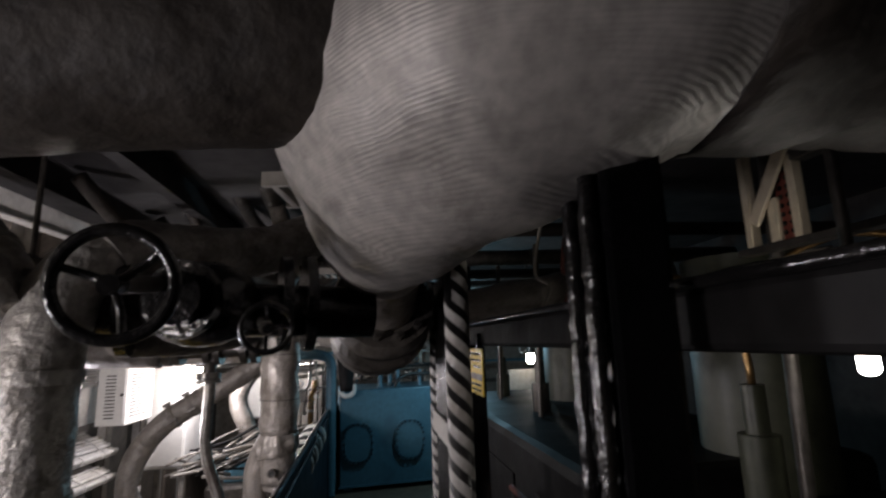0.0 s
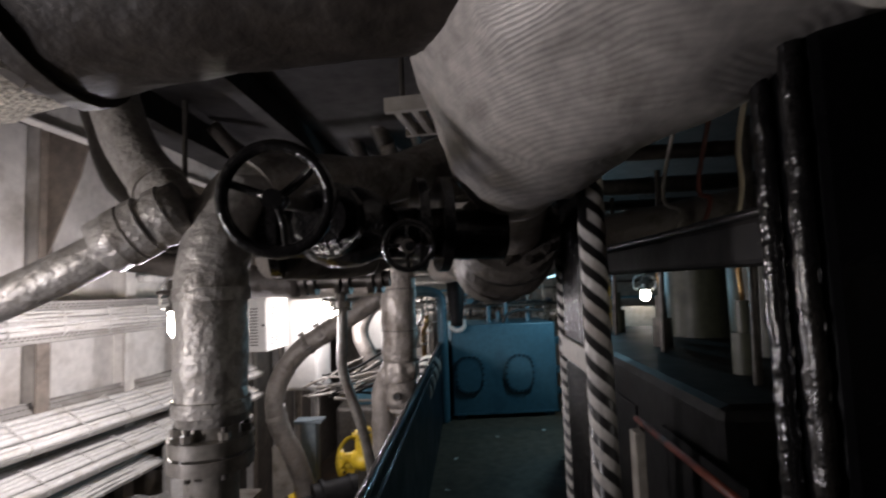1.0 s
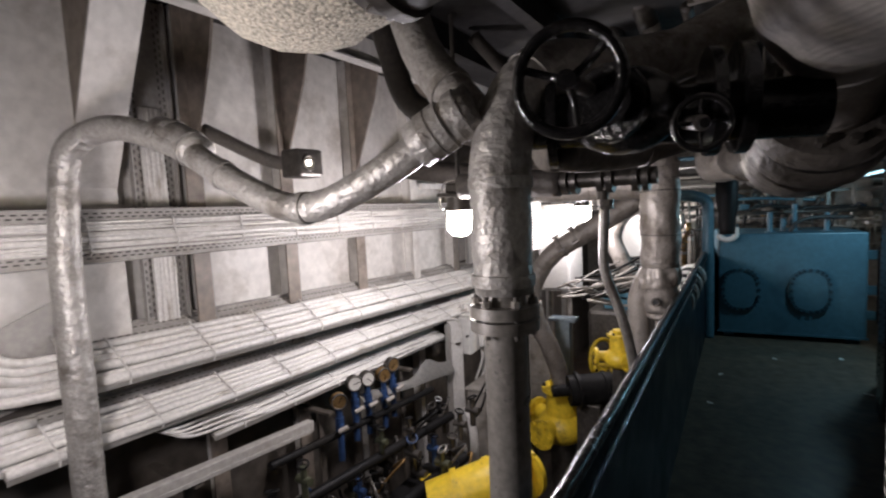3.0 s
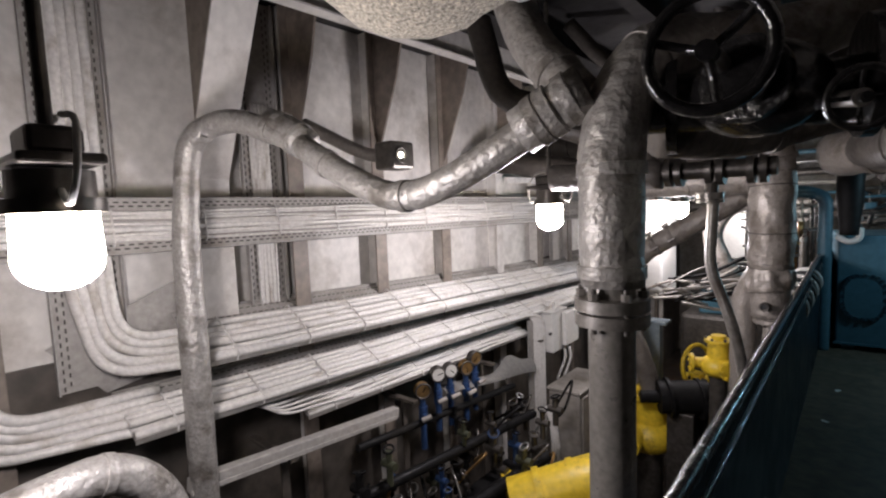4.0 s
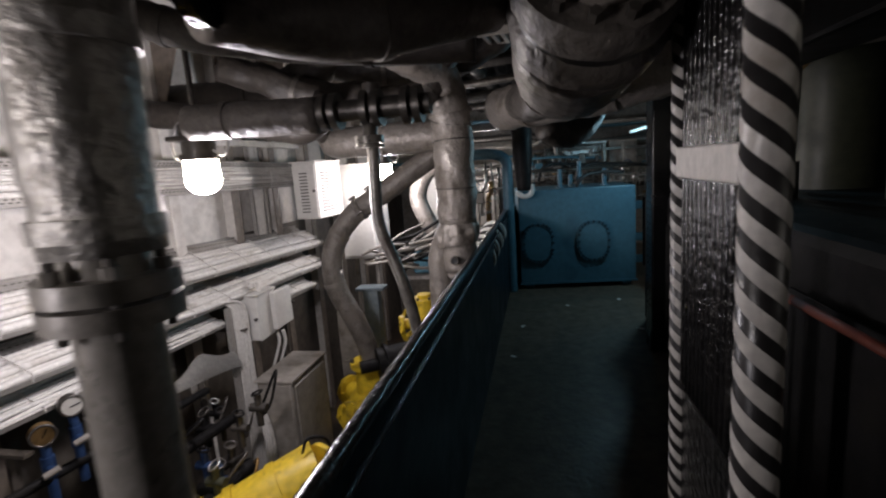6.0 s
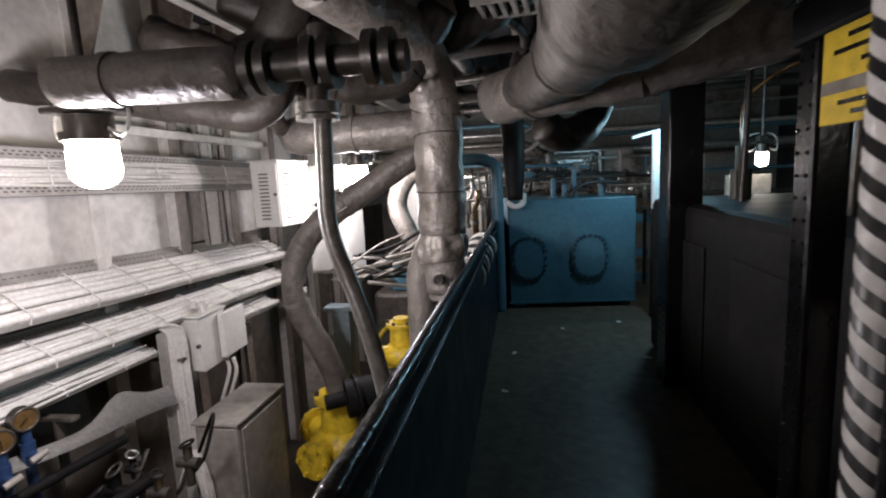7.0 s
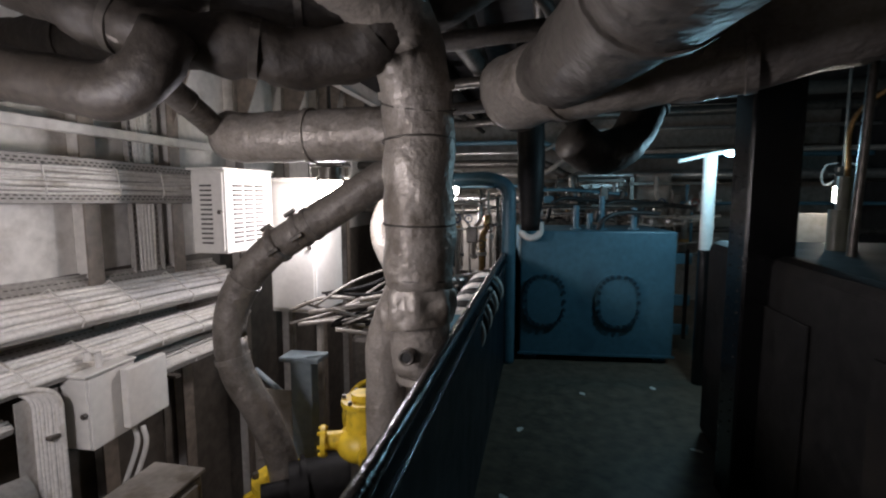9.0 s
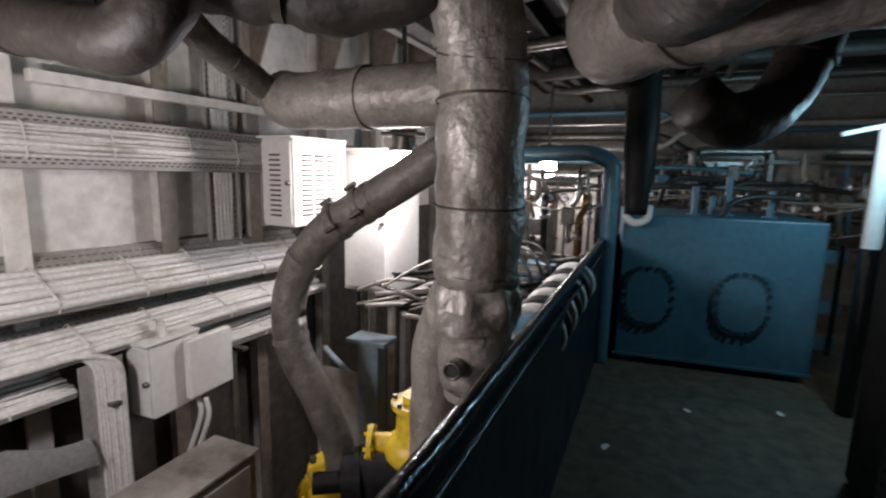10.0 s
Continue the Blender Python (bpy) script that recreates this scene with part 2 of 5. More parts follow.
def tube(bm, pts, r, seg=16, rough=0.0, scale=9.0, flat=1.0):
    """A round bar along pts; r: a radius or one for each end; rough: uneven surface, as a share of r."""
    pts = [Vector(p) for p in pts]
    n = len(pts)
    rs = [r] * n if not isinstance(r, (list, tuple)) else list(np.interp(np.linspace(0, 1, n), np.linspace(0, 1, len(r)), r))
    side = None
    rings = []
    for i, p in enumerate(pts):
        d = (pts[min(i + 1, n - 1)] - pts[max(i - 1, 0)]).normalized()
        if side is None:
            side = d.orthogonal().normalized()
        side = (side - d * side.dot(d)).normalized()
        up = d.cross(side)
        ring = []
        for k in range(seg):
            a = 2 * math.pi * k / seg
            q = side * math.cos(a) + up * math.sin(a) * flat
            rr = rs[i]
            if rough:
                s = p + q * rr
                rr *= 1 + rough * (noise.noise(s * scale) + 0.5 * noise.noise(s * scale * 2.7))
            ring.append(bm.verts.new(p + q * rr))
        rings.append(ring)
    for a, b in zip(rings, rings[1:]):
        for k in range(seg):
            bm.faces.new((a[k], a[(k + 1) % seg], b[(k + 1) % seg], b[k]))
    bm.faces.new(rings[0])
    bm.faces.new(rings[-1])
    return bm


def ring(bm, c, axis, r, t, seg=24, seg2=8):
    """A torus of radius r and thickness t round axis."""
    q = Vector(axis).to_track_quat("Z", "Y")
    c = Vector(c)
    vs = []
    for i in range(seg):
        a = 2 * math.pi * i / seg
        e = Vector((math.cos(a), math.sin(a), 0))
        vs.append([bm.verts.new(c + q @ (e * (r + t * math.cos(2 * math.pi * j / seg2)) + Vector((0, 0, t * math.sin(2 * math.pi * j / seg2))))) for j in range(seg2)])
    for i in range(seg):
        for j in range(seg2):
            bm.faces.new((vs[i][j], vs[(i + 1) % seg][j], vs[(i + 1) % seg][(j + 1) % seg2], vs[i][(j + 1) % seg2]))
    return bm


def strip(bm, a, b, c, d, t):
    """A thin plate with the corners a, b, c, d and the thickness t."""
    n = (b - a).cross(d - a).normalized() * t
    vs = [bm.verts.new(p) for p in (a, b, c, d)] + [bm.verts.new(p - n) for p in (a, b, c, d)]
    for k in ((0, 1, 2, 3), (7, 6, 5, 4), (0, 4, 5, 1), (1, 5, 6, 2), (2, 6, 7, 3), (3, 7, 4, 0)):
        bm.faces.new([vs[j] for j in k])
    return bm


def B():
    return bmesh.new()


def pipe(name, pts, r, material, label, bend=0.12, bands=(), rough=0.05, seg=22, category="pipe", flanges=(), band_mat=None, taper=None):
    """A lagged or bare pipe along pts, with bands and flanges given by their share of its length."""
    line = fine(corners(pts, bend), 0.03)
    p = thing(name, label, category, pts[0])
    inv = Matrix.Translation(-Vector(pts[0]))
    loc = [inv @ q for q in line]
    part("lagging" if rough > 0.02 else "tube", tube(B(), loc, taper or r, seg, rough), material, p, smooth=180)
    n = len(loc)
    for s in bands:
        i = min(n - 2, max(1, int(s * n)))
        d = (loc[i + 1] - loc[i - 1]).normalized()
        part("band", tube(B(), [loc[i] - d * 0.013, loc[i] + d * 0.013], r * 1.07, seg), band_mat or material, p, smooth=40)
    for s in flanges:
        i = min(n - 2, max(1, int(s * n)))
        d = (loc[i + 1] - loc[i - 1]).normalized()
        f = part("flange", tube(B(), [loc[i] - d * 0.012, loc[i] + d * 0.012], r * 1.5, seg), band_mat or material, p, smooth=40)
        sd = d.orthogonal().normalized()
        u = d.cross(sd)
        for k in range(8):
            a = math.pi * k / 4
            c = loc[i] + (sd * math.cos(a) + u * math.sin(a)) * r * 1.27
            part("bolt", rod(B(), c - d * 0.024, c + d * 0.024, r * 0.12, seg=6), DULL, f)
    return p


# ---- structure ----
def slab(name, lo, hi, material, label, category):
    return solo(name, box(B(), lo, hi), material, label, category, kind="structure")


slab("floor", (0.0, -2.4, -0.05), (4.0, 9.0, 0.0), DECK, "dark painted steel walkway deck with scattered paint flakes", "floor")
slab("bilge_floor", (-2.1, -2.4, -1.15), (0.0, 9.0, -1.1), BILGE, "oily rust-brown bilge plating below the walkway", "floor")
wall_west = slab("wall_west", (-2.15, -2.4, -1.15), (-2.0, 9.0, 2.6), HULL, "white painted hull plating with stains", "wall")
slab("wall_east", (4.0, -2.4, -0.05), (4.15, 9.0, 2.6), DECKHEAD, "dark bulkhead plating", "wall")
slab("wall_south", (-2.15, -2.55, -1.15), (4.15, -2.4, 2.6), DECKHEAD, "dark bulkhead plating", "wall")
slab("wall_north", (-2.15, 9.0, -1.15), (4.15, 9.15, 2.6), DIRTY, "grimy white bulkhead beyond the machinery", "wall")
slab("ceiling", (-2.15, -2.55, 2.6), (4.15, 9.15, 2.7), DECKHEAD, "dark steel deckhead", "ceiling")
# thin sheet added behind the trays; its colour paints the shadowed gaps
slab("hull_lower_band", (-1.998, -2.4, -1.1), (-1.985, 9.0, 1.02), LOWER, "lower band of the hull plating, shade under the trays put into its brown colour", "wall")


# ---- hull framing ----
for y in (-1.0, -0.35, 0.25, 1.49, 2.06, 2.68, 3.36, 4.02, 4.62, 5.3, 6.0, 6.7, 7.4):
    fr = part("stiffener", box(B(), (-2.0, y - 0.008, -1.1), (-1.90, y + 0.008, 2.6)), HULL, wall_west, "steel hull stiffener with a brown face bar")
    part("face_bar", box(B(), (-1.899, y - 0.045, -1.1), (-1.886, y + 0.045, 2.6), 0.003), RIB if abs(y - 3.36) > 0.1 else HULL, fr)
    bm = strip(B(), Vector((-1.886, y, 1.85)), Vector((-1.70, y, 2.3)), Vector((-1.62, y, 2.6)), Vector((-1.886, y, 2.6)), 0.012)
    # shadow on the triangular web is painted with the brown
    part("bracket", bm, RIB, fr)
# only the girder nearest the hull is white, the rest use the deckhead colour
for x, y0 in ((-1.55, 0), (-1.05, 0), (-0.5, 0), (0.6, 0)):
    bm = box(B(), (x, -2.4, 2.45), (x + 0.012, 9.0, 2.6))
    box(bm, (x - 0.03, -2.4, 2.44), (x + 0.042, 9.0, 2.45))
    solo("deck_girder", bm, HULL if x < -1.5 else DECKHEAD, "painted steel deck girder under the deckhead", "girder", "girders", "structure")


# ---- cable trays ----
def slot_rows(bm, a, u, v, n, w, rows):
    """Punched slots: rows of n dark slots from a along u, over a breadth v."""
    for r in range(rows):
        for i in range(n):
            c = a + u * ((i + 0.5 + 0.5 * (r % 2)) / n) + v * ((r + 0.5) / rows)
            p, q = u.normalized() * w, v.normalized() * w * 0.34
            bm.faces.new([bm.verts.new(c + e) for e in (-p - q, p - q, p + q, -p + q)])
    return bm


def cable_tray(label, back, front, y0, y1, drop, count, rad, ymid, wave=0.004, m0=0.06, m1=0.0, slots=(True, False), thick=1.5):
    """A sloping tray from back (x, z) to front (x, z) at y = ymid, with cables laid side by side and ties."""
    t = thing("cable_tray", label, "cable tray", (0, y0, 0), "cable trays on the hull side")
    b, f = Vector((back[0], 0, back[1])), Vector((front[0], 0, front[1]))
    u = (f - b).normalized()
    nrm = Vector((-u.z, 0, u.x))
    if nrm.x < 0:
        nrm = -nrm
    L = y1 - y0
    w = (f - b).length

    def at(s, y, h):
        p = b + u * s + nrm * h
        return Vector((p.x, y - y0, p.z + drop * (y - ymid)))
    part("tray_plate", strip(B(), at(0, y0, 0), at(w, y0, 0), at(w, y1, 0), at(0, y1, 0), 0.003), TRAY, t)
    for s in (0.0, w):
        part("tray_lip", strip(B(), at(s, y0, 0.016), at(s, y0, -0.012), at(s, y1, -0.012), at(s, y1, 0.016), 0.003), TRAY, t)
    for edge, on in zip((0.006, w - m1 - 0.002), slots):
        if on:
            bm = slot_rows(B(), at(edge, y0, 0.0018), at(edge, y1, 0.0018) - at(edge, y0, 0.0018), u * ((m0 if edge < 0.1 else m1) - 0.012), int(L / 0.032), 0.009, 2)
            tagged(part("slotted_edge", bm, SLOT, t, "dark punched slots"), kind="stuff")
    rnd = random.Random(count * 7 + int(y1 * 10))
    for i in range(count):
        s0 = m0 + (w - m0 - m1) * (i + 0.5) / count
        ph, ph2 = rnd.uniform(0, 6), rnd.uniform(0, 6)
        r = rad * (thick if rnd.random() < 0.3 else rnd.uniform(0.7, 1.05))
        pts = []
        k = max(8, int(L / 0.10))
        for j in range(k + 1):
            y = y0 + L * j / k
            pts.append(at(s0 + wave * math.sin(y * 3.1 + ph) + 0.5 * wave * math.sin(y * 9 + ph2), y, r + 0.6 * wave * (1 + math.sin(y * 4 + ph2))))
        part("cable", tube(B(), pts, r, 8), CABLE, t, smooth=180)
    for j in range(int(L / 0.34) + 1):
        y = y0 + 0.15 + j * 0.34 + rnd.uniform(-0.03, 0.03)
        if y > y1 - 0.02:
            break
        lift = rad * 2.55
        bm = B()
        tube(bm, [at(m0 - 0.012, y, 0.002), at(m0 + 0.004, y, lift), at((w + m0 - m1) / 2, y, lift * 1.06), at(w - m1 - 0.004, y, lift), at(w - m1 + 0.008, y, 0.002)], 0.0042, 6)
        part("cable_tie", bm, CABLE, t)
    return t


def bent_bundle(name, label, pts, spread, count, rad, bend, material=None):
    """Cables side by side along one bent line; spread: the way from the first to the last cable at each point."""
    t = thing(name, label, "cable bundle", pts[0])
    o = Vector(pts[0])
    rnd = random.Random(int(1000 * abs(pts[0][1])) + count)
    for i in range(count):
        f = (i + 0.5) / count - 0.5
        line = fine(corners([Vector(p) + Vector(s) * f - o for p, s in zip(pts, spread)], bend * (1 + 0.5 * f), 8), 0.06)
        part("cable", tube(B(), line, rad * rnd.uniform(0.8, 1.15), 8, 0.05, 12), material or CABLE, t, smooth=180)
    return t


cable_tray("upright cable tray packed with white painted cables", (-1.80, 1.615), (-1.77, 1.405), 0.15, 5.6, -0.012, 9, 0.0085, 2.0, 0.004, 0.042, 0.042, (True, True))
cable_tray("sloping cable tray full of thick white painted cables", (-1.95, 1.085), (-1.68, 0.90), 0.86, 5.0, -0.04, 6, 0.0175, 2.0, 0.003, 0.095, 0.0, (True, False), 1.2)
cable_tray("sloping cable tray full of white painted cables", (-1.91, 0.81), (-1.67, 0.685), 0.60, 5.0, -0.035, 6, 0.0155, 2.0, 0.004, 0.085, 0.0, (True, False), 1.2)
cable_tray("short low cable tray with thin white cables", (-1.92, 0.655), (-1.68, 0.535), 1.34, 3.40, -0.03, 15, 0.0078, 2.0, 0.006, 0.03)
# upright trays on the hull, with the cables that sweep down from them into the sloping trays
for y, z0, w, n, lab in ((0.565, 0.9, 0.24, 7, "upright slotted tray feeding cables to the sloping tray"), (1.33, 0.95, 0.20, 9, "upright tray of thin white cables behind the trays"), (0.13, 0.6, 0.22, 6, "upright slotted tray beside the lamp"), (4.42, 0.9, 0.22, 9, "upright tray of white cables near the louvred cabinet")):
    t = thing("riser_tray", lab, "cable tray", (-1.955, y, 0), "upright cable trays")
    part("tray_plate", box(B(), (0, -w / 2, z0), (0.004, w / 2, 2.58)), TRAY, t)
    for s in (-1, 1):
        part("tray_lip", box(B(), (0, s * w / 2 - 0.003, z0), (0.03, s * w / 2 + 0.003, 2.58)), TRAY, t)
        bm = slot_rows(B(), Vector((0.006, s * (w / 2 - 0.03) - 0.02, z0)), Vector((0, 0, 2.55 - z0)), Vector((0, 0.04, 0)), int((2.55 - z0) / 0.034), 0.009, 2)
        tagged(part("slotted_edge", bm, SLOT, t, "dark punched slots"), kind="stuff")
    if y not in (0.565, 0.13):
        for i in range(n):
            yy = -w / 2 + 0.05 + (w - 0.1) * (i + 0.5) / n
            part("cable", tube(B(), [Vector((0.013 + 0.003 * math.sin(i * 3 + k), yy + 0.003 * math.sin(k * 2.0 + i), z0 - 0.3 + k * 0.24)) for k in range(int((2.8 - z0) / 0.24))], 0.0085, 8), CABLE, t, smooth=180)
bent_bundle("cable_sweep", "thick white cables sweeping from the upright tray into the sloping tray", [(-1.92, 0.56, 2.55), (-1.91, 0.56, 1.35), (-1.86, 0.60, 1.02), (-1.80, 1.00, 1.00)], [(0, 0.17, 0), (0, 0.17, 0), (0.05, 0.08, 0.16), (-0.19, 0, 0.14)], 5, 0.0195, 0.16)
bent_bundle("cable_sweep", "thick white cables sweeping into the lower sloping tray", [(-1.92, 0.13, 2.55), (-1.90, 0.13, 1.15), (-1.84, 0.20, 0.82), (-1.78, 0.75, 0.80)], [(0, 0.16, 0), (0, 0.16, 0), (0.05, 0.08, 0.15), (-0.19, 0, 0.13)], 5, 0.0185, 0.18)
bm = strip(B(), Vector((-1.96, 0.42, 1.08)), Vector((-1.96, 0.60, 0.86)), Vector((-1.96, 0.95, 0.92)), Vector((-1.96, 0.95, 1.3)), 0.006)
slot_rows(bm, Vector((-1.952, 0.48, 1.06)), Vector((0, 0.14, -0.16)), Vector((0, 0.05, 0.05)), 7, 0.009, 3)
solo("tray_corner", bm, TRAY, "slotted corner plate under the sweeping cables", "cable tray")
bent_bundle("cable_drop", "bundle of white cables dropping off the low tray", [(-1.76, 3.00, 0.665), (-1.70, 3.38, 0.66), (-1.63, 3.50, 0.62), (-1.63, 3.50, -1.05)], [(0.08, 0.0, 0.0), (0.07, 0.03, 0.0), (0.05, 0.085, 0), (0.05, 0.085, 0)], 8, 0.010, 0.09)
solo("drop_tray", slot_rows(box(B(), (-1.685, 3.41, -1.1), (-1.68, 3.59, 0.60)), Vector((-1.678, 3.415, -0.4)), Vector((0, 0, 1.0)), Vector((0, 0.035, 0)), 30, 0.009, 2), TRAY, "narrow upright tray behind the dropping cables", "cable tray")
bent_bundle("cable_loop", "loose white cables looping beside the pedestal box", [(-1.56, 3.28, -0.25), (-1.46, 3.30, 0.02), (-1.38, 3.28, -0.20), (-1.40, 3.28, -1.05)], [(0.0, 0.05, 0.0), (0.0, 0.05, 0.05), (0.05, 0.05, 0), (0.05, 0.05, 0)], 4, 0.010, 0.12)
# wide white knee brackets at the deck edge
for y in (1.05,):
    k = part("knee", strip(B(), Vector((-1.90, y - 0.09, 1.72)), Vector((-1.90, y + 0.09, 1.72)), Vector((-1.45, y + 0.09, 2.58)), Vector((-1.45, y - 0.09, 2.58)), 0.012), HULL, wall_west, "white painted knee with a wide face plate")
    part("column_plate", box(B(), (-1.915, y - 0.09, 1.03), (-1.90, y + 0.09, 1.75)), HULL, k)
    # knee web coloured brown to show it in shadow
    part("web", strip(B(), Vector((-2.0, y, 1.72)), Vector((-1.91, y, 1.72)), Vector((-1.46, y, 2.58)), Vector((-2.0, y, 2.58)), 0.012), RIB, k)
for y0, y1, z in ((3.45, 5.1, 1.72),):
    solo("hull_stringer", box(B(), (-1.9, y0, z), (-1.86, y1, z + 0.05), 0.004), HULL, "white painted flat bar along the hull frames", "stringer")
for k in range(5):
    solo("loose_tray_cable", tube(B(), spline([Vector((-1.68 - 0.035 * k, 1.62, 0.575 + 0.013 * k)), Vector((-1.68 - 0.03 * k, 1.40, 0.60 + 0.012 * k)), Vector((-1.67 - 0.012 * k, 1.22 - 0.02 * k, 0.625 + 0.016 * k)), Vector((-1.74 - 0.02 * k, 1.16 - 0.02 * k, 0.66 + 0.012 * k)), Vector((-1.86, 1.20, 0.70))]), 0.007, 8), CABLE, "thin white cable curling off the end of the low tray", "cable", "loose tray cables", smooth=180)




# ---- low wall along the walkway ----
RZ = 0.93
par = thing("walkway_wall", "low dark blue steel wall with a black capping rail beside the walkway", "low wall", (0, 0, 0))
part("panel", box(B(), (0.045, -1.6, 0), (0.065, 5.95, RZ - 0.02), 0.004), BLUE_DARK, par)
# added panel behind the standpipe, blocks a lamp streak across the deck
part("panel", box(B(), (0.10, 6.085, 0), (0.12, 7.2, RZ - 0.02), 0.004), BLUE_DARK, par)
part("capping_rail", tube(B(), fine([Vector((0.055, -1.6, RZ)), Vector((0.055, 5.95, RZ))], 0.02), 0.021, 12, 0.16, 55), BLACK, par, "wet-looking black capping rail", smooth=180)
part("lower_rail", tube(B(), fine([Vector((0.080, -1.6, RZ - 0.06)), Vector((0.080, 5.95, RZ - 0.06))], 0.02), 0.009, 8, 0.3, 60), BLACK, par, smooth=180)
pipe("blue_standpipe", [(0.09, 6.02, 0.0), (0.09, 6.02, 1.50), (-0.08, 6.02, 1.56), (-0.6, 6.05, 1.54)], 0.058, BLUE, "blue painted standpipe with a bend at the end of the wall", 0.14, (0.25, 0.5), 0.0)

# ---- blue tank ----
tk = thing("blue_tank", "blue painted steel tank with two bolted oval manholes on the deck", "tank", (0.19, 6.10, 0.0), rz=5.05)
part("body", box(B(), (0, 0, 0.06), (1.27, 0.9, 1.12), 0.012), BLUE, tk)
for x in (0.05, 1.13):
    for y in (0.05, 0.75):
        part("foot", box(B(), (x, y, 0.0), (x + 0.1, y + 0.1, 0.06)), BLUE, tk)
part("bottom_flange", box(B(), (-0.015, -0.015, 0.055), (1.285, 0.0, 0.075)), BLUE, tk)


def oval(bm, cx, cz, rx, rz, y0, y1, k=3.0, seg=40):
    a, b = [], []
    for i in range(seg):
        t = 2 * math.pi * i / seg
        c, s = math.cos(t), math.sin(t)
        x = cx + rx * math.copysign(abs(c) ** (2 / k), c)
        z = cz + rz * math.copysign(abs(s) ** (2 / k), s)
        a.append(bm.verts.new((x, y0, z)))
        b.append(bm.verts.new((x, y1, z)))
    for i in range(seg):
        bm.faces.new((a[i], a[(i + 1) % seg], b[(i + 1) % seg], b[i]))
    bm.faces.new(a)
    bm.faces.new(b)
    return bm


for cx in (0.205, 0.81):
    cov = part("manhole_cover", oval(B(), cx, 0.53, 0.185, 0.225, -0.022, 0.002, 2.6), BLUE, tk, "bolted oval cover", smooth=40)
    part("rim", oval(B(), cx, 0.53, 0.150, 0.200, -0.030, -0.020, 2.6), BLUE, cov, smooth=40)
    for i in range(24):
        t = 2 * math.pi * i / 24
        c, s = math.cos(t), math.sin(t)
        x, z = cx + 0.163 * math.copysign(abs(c) ** 0.77, c), 0.53 + 0.213 * math.copysign(abs(s) ** 0.77, s)
        part("bolt", rod(B(), (x, -0.045, z), (x, -0.02, z), 0.0165, seg=8), BOLT_BLUE, cov)
for z in (0.25, 0.5, 0.85):
    part("side_lug", box(B(), (1.27, 0.02, z), (1.40, 0.06, z + 0.09), 0.006), BLUE, tk)
part("side_rail", box(B(), (1.34, 0.0, 0.22), (1.37, 0.02, 0.98), 0.004), BLACK, tk)
for i, (x, h) in enumerate(((0.5, 0.22), (0.62, 0.15), (0.72, 0.3), (1.0, 0.2))):
    part("top_fitting", rod(rod(B(), (x, 0.3, 1.11), (x, 0.3, 1.11 + h), 0.025), (x, 0.3, 1.11), (x, 0.3, 1.13), 0.05), BLUE, tk, smooth=40)
part("top_hose", tube(B(), spline([(0.66, 0.15, 1.12), (0.72, 0.15, 1.22), (0.88, 0.18, 1.27), (1.2, 0.25, 1.26)]), 0.02, 10), RUBBER, tk, "black rubber hose", smooth=180)
part("top_pipe", tube(B(), [Vector((-0.1, 0.5, 1.32)), Vector((1.3, 0.5, 1.32))], 0.022, 10), DULL, tk, smooth=180)

# ---- striped stanchion with ribbed panel ----
st = thing("striped_panel", "black ribbed panel between two hazard-striped posts", "panel", (0.742, 1.305, 0.0))
for y, r in ((0.0, 0.031), (0.385, 0.025)):
    p = part("post", tube(B(), [Vector((0, y, 0)), Vector((0, y, 1.86))], r, 20), TAPE_B, st, "post wrapped in black and white tape", smooth=180)
    # pale tape wound on as a triple helix
    lead = 0.168 if r > 0.03 else 0.12
    for start in (0, 1, 2):
        bm = B()
        last = None
        for k in range(int(1.75 / lead * 18)):
            a = -2 * math.pi * k / 18
            z = 0.03 + start * lead / 3 + lead * k / 18
            c, s = math.cos(a) * (r + 0.0012), math.sin(a) * (r + 0.0012)
            cur = (bm.verts.new((c, y + s, z)), bm.verts.new((c, y + s, z + lead * 0.175)))
            if last:
                bm.faces.new((last[0], cur[0], cur[1], last[1]))
            last = cur
        part("stripe", bm, TAPE_W, p, "pale tape wound round the post", smooth=180)
part("backing", box(B(), (0.005, 0.02, 0.0), (0.02, 0.37, 1.86)), BLACK, st)
for i in range(13):
    y = 0.035 + i * 0.0262
    part("rib", tube(B(), fine([Vector((-0.004, y, 0.95)), Vector((-0.004, y, 1.85))], 0.06), 0.009, 6, 0.15, 30), BLACK, st, smooth=180)
part("lower_plate", box(B(), (-0.006, 0.03, 0.0), (0.006, 0.36, 0.93), 0.003), BLACK, st)
part("pale_plate", box(B(), (-0.024, 0.03, 1.395), (-0.014, 0.355, 1.455), 0.003), TAPE_W, st, "pale blank name plate")

# ---- overhead lagged pipes ----
pipe("overhead_pipe", [(-0.16, 0.74, 2.10), (-0.33, 0.74, 2.06), (-0.62, 0.78, 2.30), (-0.7, 0.8, 2.58)], 0.19, SPRAY, "thick overhead pipe bend with speckled sprayed insulation", 0.25, (), 0.05, 30)
# dark colour paints the stretch that the lamp doesn't reach
pipe("overhead_header", [(-0.18, 0.74, 2.09), (0.1, 0.76, 2.14), (0.62, 0.80, 2.18)], 0.186, BROWN, "thick lagged pipe running into the duct, its unlit side put into the brown colour", 0.2, (0.04,), 0.05, 30)
O = Vector((0.565, 1.55, 1.785))
dt = thing("lagged_duct", "large cloth-lagged exhaust duct tapering to a bolted flange", "duct", O)
